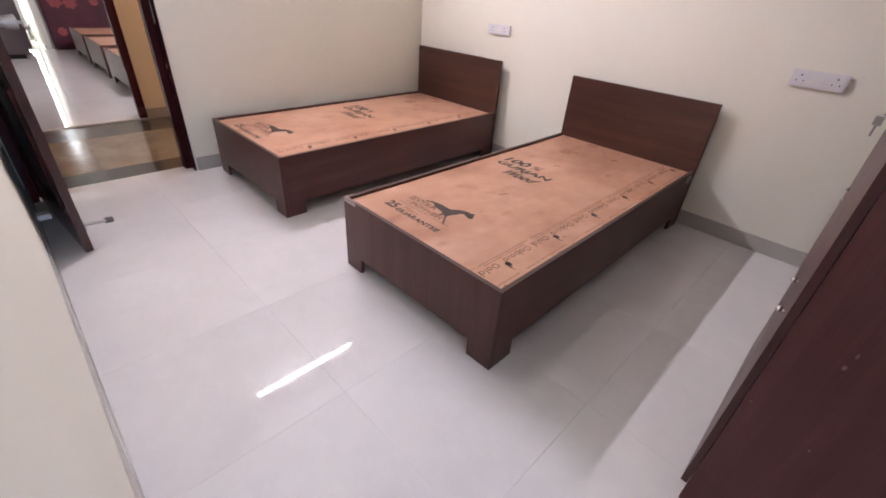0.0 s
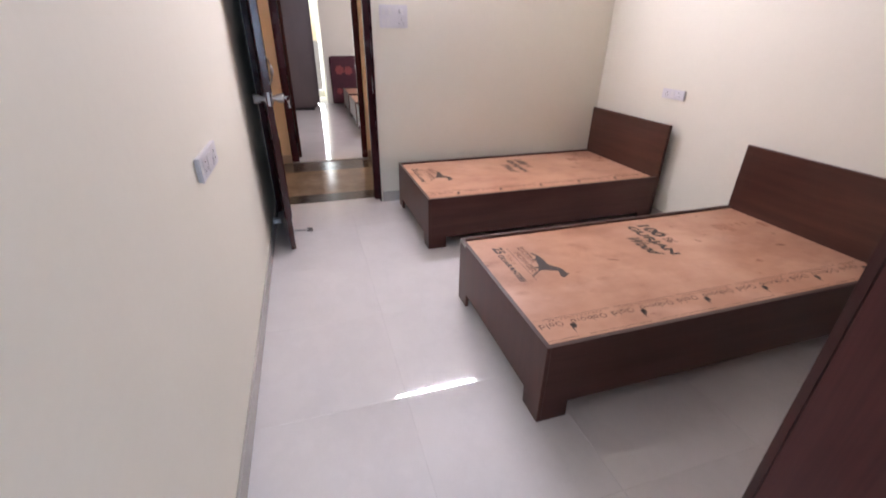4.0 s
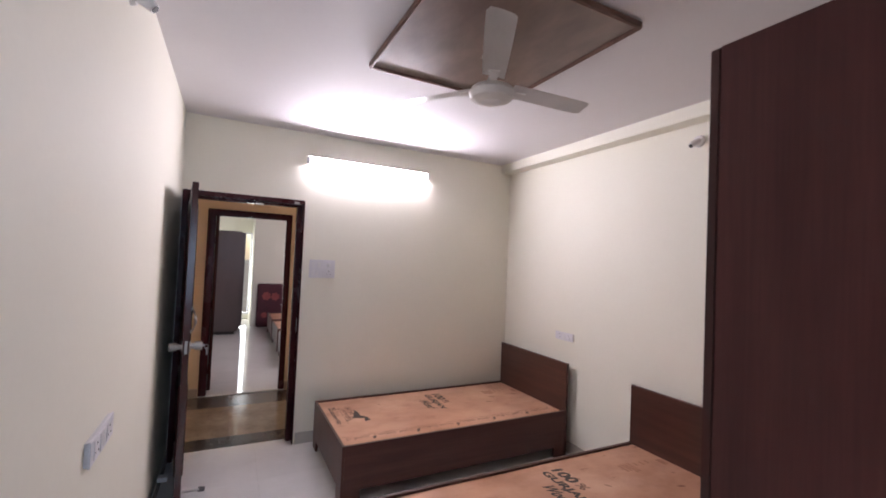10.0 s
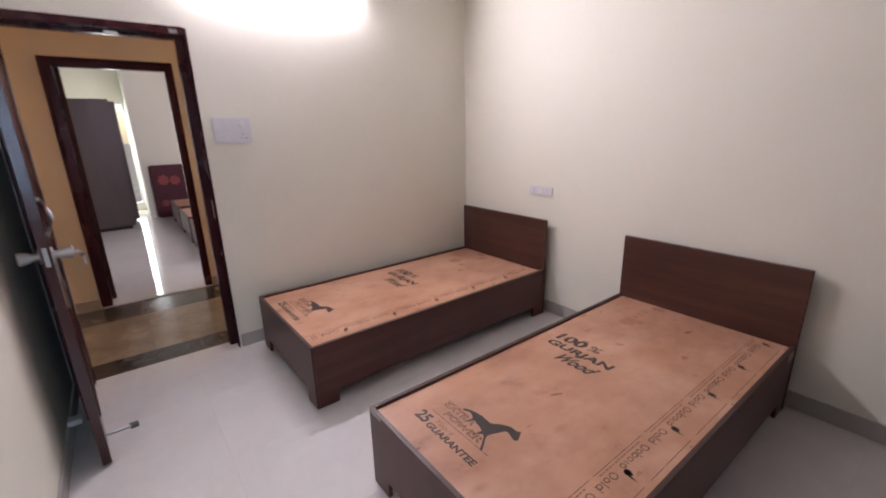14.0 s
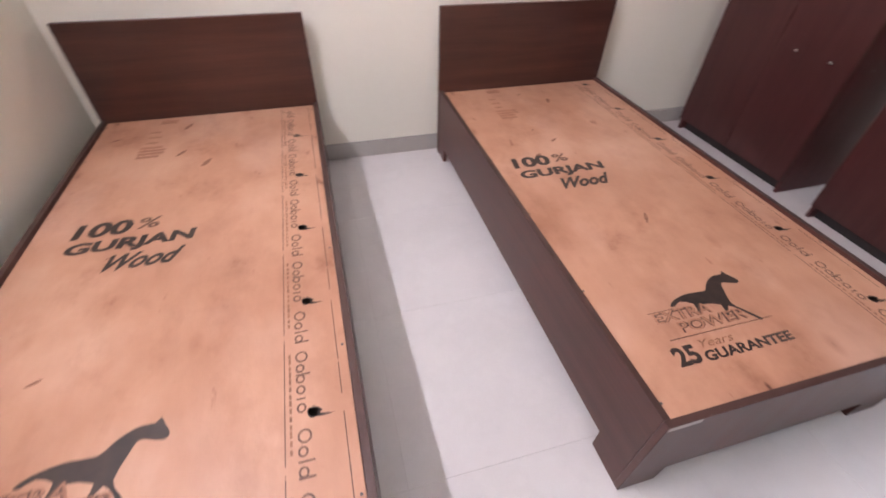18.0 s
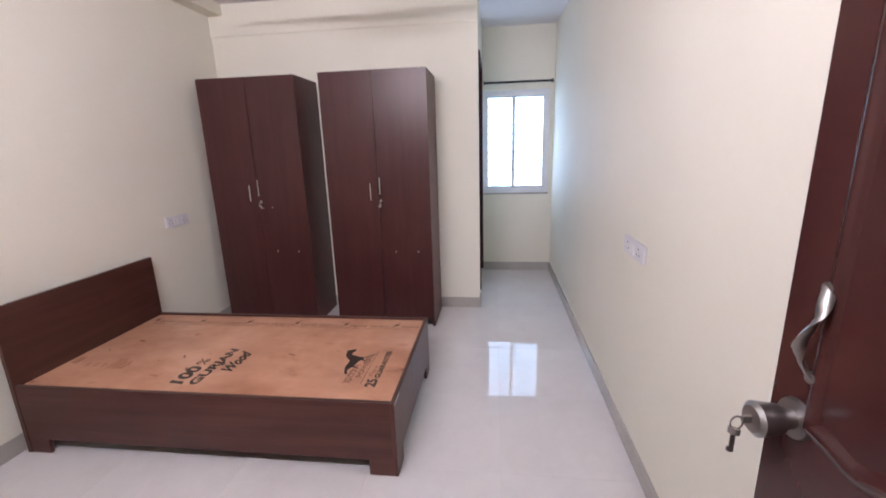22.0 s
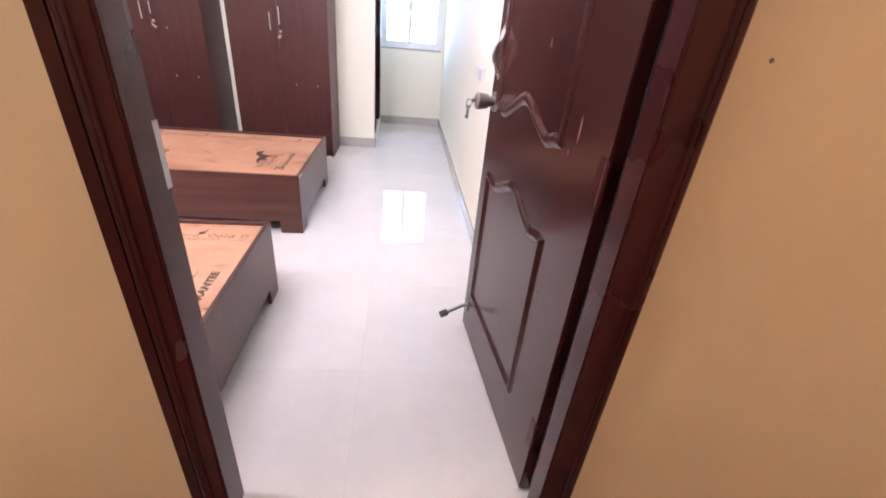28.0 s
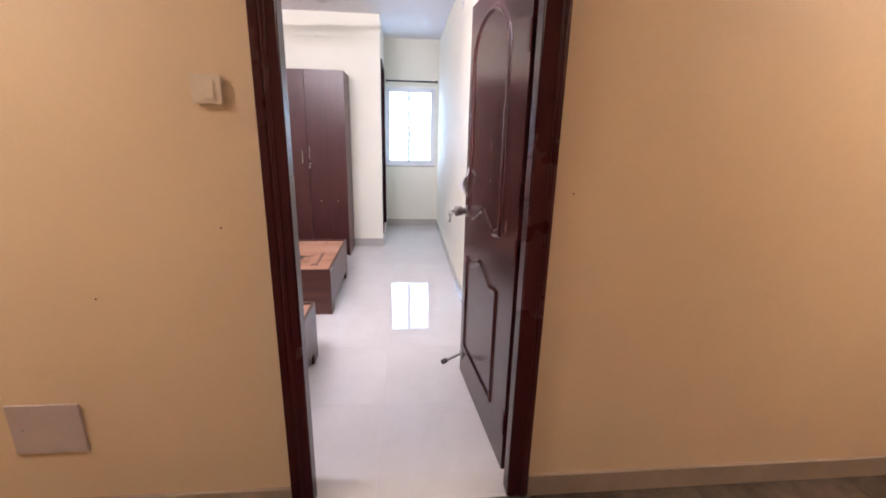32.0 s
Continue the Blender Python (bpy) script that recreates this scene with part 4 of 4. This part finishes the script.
part("cap", bm, M_PLASTIC, fan, smooth=True)
for a in (90, 210, 330):
    bm = bmesh.new()
    n, lower = 24, []
    for k in range(n + 1):
        t = k / n
        hw = 0.050 + 0.006 * math.sin(math.pi * min(1, t * 1.1) * 0.6)
        if t > 0.95:
            hw *= math.sqrt(max(0.5, 1 - ((t - 0.95) / 0.06) ** 2))
        r = 0.105 + 0.495 * t
        tip = 0.036 + 0.010 * t
        lower.append([(r, -hw, 0.012 + tip), (r, 0, 0.003 + tip), (r, hw, -0.012 + tip)])
    rows_ = [[bm.verts.new(p) for p in row] for row in lower]
    for i in range(n):
        for j in range(2):
            bm.faces.new((rows_[i][j], rows_[i + 1][j], rows_[i + 1][j + 1], rows_[i][j + 1]))
    r_ = bmesh.ops.solidify(bm, geom=bm.faces[:], thickness=0.004)
    bmesh.ops.recalc_face_normals(bm, faces=bm.faces)
    blade = part("blade", bm, M_FAN, fan, smooth=True, at=pose(0, 0, 0, 0, 0, a))
    bm = bmesh.new()
    for v in box(bm, 0.085, 0.185, -0.020, 0.020, 0.024, 0.030):
        v.co.y *= 0.7 if v.co.x < 0.1 else 1.3
    part("blade_iron", bm, M_FAN, blade)


def switch_plate(name, m, label, w, h, layout, group="", cover=None):
    """A plate in x, z that looks to -y from the wall at y = 0."""
    p = thing(name, label, "switch plate" if "switch" in name else "socket", m, group)
    box_part("box", M_GREYPL, p, (-w / 2 + 0.004, w / 2 - 0.004, -0.010, 0.0, -h / 2 + 0.004, h / 2 - 0.004), 0.002)
    box_part("plate", cover or M_PLATE, p, (-w / 2, w / 2, -0.017, -0.010, -h / 2, h / 2), 0.003)
    for kind, x0, x1, z0, z1 in layout:
        if kind == "rocker":
            box_part("rocker", cover or M_PLASTIC, p, (x0, x1, -0.0215, -0.016, z0, z1), 0.0015)
        elif kind == "socket":
            s = box_part("socket_face", M_PLATE, p, (x0, x1, -0.0195, -0.016, z0, z1), 0.0015)
            cx, cz, u = (x0 + x1) / 2, (z0 + z1) / 2, (z1 - z0) * 0.26
            for dx, dz, r in ((0, u, 0.0042), (-u, -u * 0.7, 0.0034), (u, -u * 0.7, 0.0034)):
                bm = bmesh.new()
                rod(bm, (cx + dx, -0.0192, cz + dz), (cx + dx, -0.0202, cz + dz), r, seg=10)
                part("pin_hole", bm, M_SLOT, s)
        elif kind == "knob":
            bm = bmesh.new()
            rod(bm, ((x0 + x1) / 2, -0.016, (z0 + z1) / 2), ((x0 + x1) / 2, -0.034, (z0 + z1) / 2), (x1 - x0) / 2, (x1 - x0) / 2.4, 20)
            part("regulator_knob", bm, M_PLASTIC, p, smooth=True)
    return p


three = (("socket", -0.105, -0.045, -0.030, 0.030), ("rocker", -0.040, -0.012, -0.028, 0.028), ("rocker", -0.010, 0.018, -0.028, 0.028), ("socket", 0.045, 0.105, -0.030, 0.030))
duo = (("socket", -0.085, -0.030, -0.025, 0.025), ("rocker", -0.018, 0.018, -0.025, 0.025), ("socket", 0.030, 0.085, -0.025, 0.025))
switch_plate("socket_plate", pose(-2.015, WY, 0.993), "white double socket plate on the cream wall", 0.222, 0.070, duo, "wall sockets")
switch_plate("socket_plate", pose(0.070, WY, 0.973), "white double socket plate with middle switches on the wall", 0.235, 0.082, three, "wall sockets")
switch_plate("socket_plate", pose(-0.885, LY, 0.987, 0, 0, 180), "white double socket plate with middle switches on the wall", 0.280, 0.084, three, "wall sockets")
rows_sw = [("rocker", -0.092, -0.066, 0.012, 0.058), ("rocker", -0.042, -0.016, 0.012, 0.058), ("knob", 0.040, 0.078, 0.018, 0.056), ("rocker", -0.092, -0.066, -0.062, -0.014), ("rocker", -0.056, -0.030, -0.062, -0.014), ("socket", 0.028, 0.090, -0.066, -0.006)]
switch_plate("switch_board", pose(WX, 1.335, 1.502, 0, 0, 90), "large pale switch board with a round regulator", 0.220, 0.158, rows_sw)
switch_plate("switch_plate", pose(HX, 1.333, 1.542, 0, 0, -90), "small yellowed switch plate on the peach hall wall", 0.088, 0.082, (("rocker", -0.022, 0.022, -0.026, 0.026),), cover=M_OLDPL)
blank = thing("blank_plate", "taupe blank cover plate screwed to the hall wall", "cover plate", pose(HX, 2.015, 0.394, 0, 0, -90))
box_part("plate", M_TAUPE, blank, (-0.12, 0.12, -0.009, 0.0, -0.099, 0.099), 0.002)
for x, z in ((-0.078, 0.0), (0.078, -0.0)):
    bm = bmesh.new()
    rod(bm, (x, -0.009, z), (x, -0.0105, z), 0.005, seg=10)
    part("screw", bm, M_STEEL, blank)


def lamp_holder(m, label):
    """An angled bulb holder that stands off the wall at y = 0 towards -y."""
    p = thing("bulb_holder", label, "lamp holder", m, "bulb holders")
    bm = bmesh.new()
    rod(bm, (0, 0, 0), (0, -0.018, 0), 0.040, 0.034, 24)
    part("rose", bm, M_PLASTIC, p, smooth=True)
    bm = bmesh.new()
    rod(bm, (0, -0.012, 0), (-0.006, -0.055, -0.022), 0.021, 0.019, 20)
    rod(bm, (-0.006, -0.053, -0.020), (-0.010, -0.076, -0.040), 0.021, 0.017, 20)
    neck = part("holder", bm, M_PLASTIC, p, smooth=True)
    bm = bmesh.new()
    rod(bm, (-0.0100, -0.0755, -0.0395), (-0.0103, -0.0775, -0.0412), 0.0135, seg=16)
    part("cap_hole", bm, M_SLOT, neck)
    return p


lamp_holder(pose(-0.845, WY, 2.475), "white angled bulb holder without a bulb on the wall")
lamp_holder(pose(-0.945, LY, 2.505, 0, 0, 180), "white angled bulb holder without a bulb on the wall")
dia = thing("blank_plate", "white diamond-turned cover plate on the wall", "cover plate", pose(-0.450, LY, 2.495, 0, 45, 180))
box_part("plate", M_PLASTIC, dia, (-0.043, 0.043, -0.008, 0, -0.043, 0.043), 0.002)
bm = bmesh.new()
rod(bm, (0, -0.008, 0), (0, -0.011, 0), 0.007, seg=10)
part("screw", bm, M_SLOT, dia)

stop = thing("door_stop", "small white block on the skirting behind the door", "door stop", pose(-2.43, LY + 0.011, 0.121))
box_part("block", M_PLASTIC, stop, (-0.028, 0.028, 0.0, 0.055, -0.014, 0.014), 0.003)

# small nail holes and bolts in the hall walls
rng = random.Random(4)
for y, z in ((0.183, 1.243), (1.345, 1.122), (1.767, 0.882)):
    bm = bmesh.new()
    rod(bm, (0.001, 0, 0), (-0.0015, 0, 0), 0.0040, 0.0034, 10)
    tagged(new("nail", mesh_of("nail", bm, M_HALLGROUT)), "small brown nail in the hall wall", "nail", "nails").matrix_world = pose(HX, y, z)

# two unseen lamps overhead, added to light the hall
for y in (2.75, -1.9):
    hl = thing("hall_fill_lamp", "round warm lamp added out of sight to light the hall", "ceiling lamp", pose(-3.80, y, H), "hall lamps")
    bm = bmesh.new()
    rod(bm, (0, 0, -0.03), (0, 0, 0), 0.15, 0.15, 32)
    part("base", bm, M_PLASTIC, hl, smooth=True)
    bm = bmesh.new()
    rod(bm, (0, 0, -0.055), (0, 0, -0.03), 0.12, 0.14, 32)
    part("diffuser", bm, M_HALLFILL, hl, smooth=True)

# ---- the opposite bedroom, through both doors ----
for k, x in enumerate((-5.93, -7.06, -8.18)):
    bed(0, 0, "brown laminate single bed with bare plywood in the opposite bedroom", 20 + k, plain=True, m=pose(x - 0.47, 1.365, 0), group="beds of the opposite room")
mat_ = thing("mattress", "maroon flowered mattress leaning against the wall", "mattress", pose(X2 + 0.02, 1.175, 0))
bm = bmesh.new()
box(bm, 0.0, 0.10, 0.0, 1.75, 0.0, 0.95)
bevel(bm, 0.022, 3)
cover = part("cover", bm, M_MAROON, mat_)
rng = random.Random(9)
for k in range(14):
    y, z, r = 0.16 + 0.25 * (k % 7) + rng.uniform(-0.05, 0.05), 0.28 + 0.42 * (k // 7) + rng.uniform(-0.08, 0.08), rng.uniform(0.06, 0.11)
    bm = bmesh.new()
    vs = []
    for q in range(40):
        a = 2 * math.pi * q / 40
        rr = r * (0.72 + 0.28 * abs(math.sin(3.5 * a)))
        vs.append(bm.verts.new((0.1015, y + rr * math.cos(a), z + rr * math.sin(a))))
    bm.faces.new(vs)
    bmesh.ops.recalc_face_normals(bm, faces=bm.faces)
    part("flower", bm, M_FLOWER, cover)
for x, y, wd, lbl in ((-8.38, 0.800, 0.555, "tall plain dark brown wardrobe, its side towards the door"), (-8.98, 0.885, 0.60, "second dark brown wardrobe behind the first one")):
    fwd = thing("wardrobe", lbl, "wardrobe", pose(x, y, 0, 0, 0, 180), "wardrobes of the opposite room")
    box_part("side_panel", M_FARWARD, fwd, (0.0, 0.018, 0.0, wd, 0.06, 2.03), 0.0012)
    box_part("side_panel", M_FARWARD, fwd, (0.502, 0.52, 0.0, wd, 0.06, 2.03), 0.0012)
    box_part("top_panel", M_FARWARD, fwd, (0.018, 0.502, 0.018, wd, 2.012, 2.03), 0.0012)
    box_part("back_panel", M_FARWARD, fwd, (0.018, 0.502, wd - 0.008, wd, 0.06, 2.012), 0.0012)
    box_part("door", M_FARWARD, fwd, (0.019, 0.501, 0.0, 0.0175, 0.07, 2.011), 0.0015)
    box_part("plinth", M_GAP_SHADE, fwd, (0.06, 0.46, 0.05, wd - 0.05, 0.0, 0.06), 0)
fw = thing("window_2", "bright full-height window of the opposite bedroom", "window", kind="structure")
bm = bmesh.new()
for b in ((0.4, 1.07, 0.12, 0.16), (0.4, 1.07, 2.06, 2.1), (0.4, 0.44, 0.16, 2.06), (1.03, 1.07, 0.16, 2.06), (0.70, 0.74, 0.16, 2.06)):
    box(bm, Z2 - 0.08, Z2 - 0.02, *b)
part("window_frame", bm, M_UPVC, fw)
cur = thing("curtain", "white hanging curtain beside the far window", "curtain", pose(Z2 + 0.10, 0.60, 0.0))
bm = bmesh.new()
cols = [[bm.verts.new((0.03 * math.sin(k * 1.3), 0.012 * k, z)) for z in (0.0, 2.0)] for k in range(24)]
for a, b in zip(cols, cols[1:]):
    bm.faces.new((a[0], b[0], b[1], a[1]))
bmesh.ops.solidify(bm, geom=bm.faces[:], thickness=0.003)
part("cloth", bm, M_CURTAIN, cur, smooth=True)

# ---- floors, tile by tile ----


def tiles(floor, name, material, x0, y0, nx, ny, step_x, step_y, clip, gap=0.0006, top=0.0):
    """A grid of bevelled tiles cut to the clip rectangle; alike tiles share one mesh."""
    made = {}
    for i in range(nx):
        for j in range(ny):
            a, b = max(x0 + i * step_x, clip[0]), min(x0 + (i + 1) * step_x, clip[1])
            c, d = max(y0 + j * step_y, clip[2]), min(y0 + (j + 1) * step_y, clip[3])
            if b - a < 0.02 or d - c < 0.02:
                continue
            key = (round(b - a, 3), round(d - c, 3))
            if key not in made:
                bm = bmesh.new()
                w, h = key[0] - gap, key[1] - gap
                box(bm, -w / 2, w / 2, -h / 2, h / 2, -0.012, 0)
                bmesh.ops.bevel(bm, geom=[e for e in bm.edges if all(v.co.z > -0.001 for v in e.verts)], offset=0.0004, segments=1, affect="EDGES")
                made[key] = mesh_of(name, bm, material)
            ob = new(name, made[key])
            ob.parent = floor
            ob.location = ((a + b) / 2, (c + d) / 2, top)


HA, HB = -4.14, -3.33
floor = solid("floor", M_GROUT, (HX, VX, LY, WY, -0.1, -0.0022), (HX - 0.022, HX, 0.257, 1.165, -0.1, -0.0022), label="glossy white vitrified tile floor", category="floor")
tiles(floor, "tile", M_FLOOR, -0.576 - 0.619 * 5, 0.868 - 0.619, 10, 6, 0.619, 0.619, (HX, VX, LY, WY))
box_part("sill_strip", M_FLOOR, floor, (HX - 0.022, HX, 0.257, 1.165, -0.012, 0.0), 0.0006)
hall = solid("hall_floor", M_HALLGROUT, (RX2 + 0.06, HX, -2.2, 0.257, -0.1, -0.0142), (RX2 + 0.06, HX - 0.022, 0.257, 1.165, -0.1, -0.0142), (RX2 + 0.06, HX, 1.165, 4.2, -0.1, -0.0142), label="dark granite hall floor with brown middle", category="floor")
tiles(hall, "slab", M_GRANITE, HB, -1.92, 1, 3, HX - HB, 0.72, (HB, HX, -1.92, 0.24), 0.003, -0.012)
tiles(hall, "slab", M_BLACKSTONE, HB, 0.24, 1, 1, HX - 0.022 - HB, 0.72, (HB, HX - 0.022, 0.24, 0.96), 0.003, -0.012)
tiles(hall, "slab", M_GRANITE, HB, 0.96, 1, 1, HX - 0.022 - HB, 0.72, (HB, HX - 0.022, 0.96, 1.68), 0.003, -0.012)
tiles(hall, "slab", M_GRANITE, HB, 1.68, 1, 4, HX - HB, 0.72, (HB, HX, 1.68, 4.2), 0.003, -0.012)
tiles(hall, "slab", M_BROWNSTONE, HA, -2.2, 1, 9, HB - HA, 0.72, (HA, HB, -2.2, 4.2), 0.003, -0.012)
tiles(hall, "slab", M_GRANITE, HX2, -2.2, 1, 9, HA - HX2, 0.72, (HX2, HA, -2.2, 4.2), 0.003, -0.012)
far_floor = solid("far_floor", M_GROUT, (Z2, RX2 + 0.02, 0.225, Y2, -0.1, -0.0022), label="glossy white tile floor of the opposite bedroom", category="floor")
tiles(far_floor, "tile", M_FLOOR, Z2, 0.225, 10, 7, 0.61, 0.61, (Z2, HX2, 0.225, Y2))
bm = bmesh.new()
prism(bm, [(-3.27 + (0.022 + 0.009 * math.sin(3 * a)) * math.cos(a), -0.47 + (0.030 + 0.014 * math.sin(2 * a + 1)) * math.sin(a)) for a in (2 * math.pi * k / 26 for k in range(26))], -0.0110, 0)
tagged(part("rust_stain", bm, M_RUST, hall, "orange rust stain"), kind="stuff")
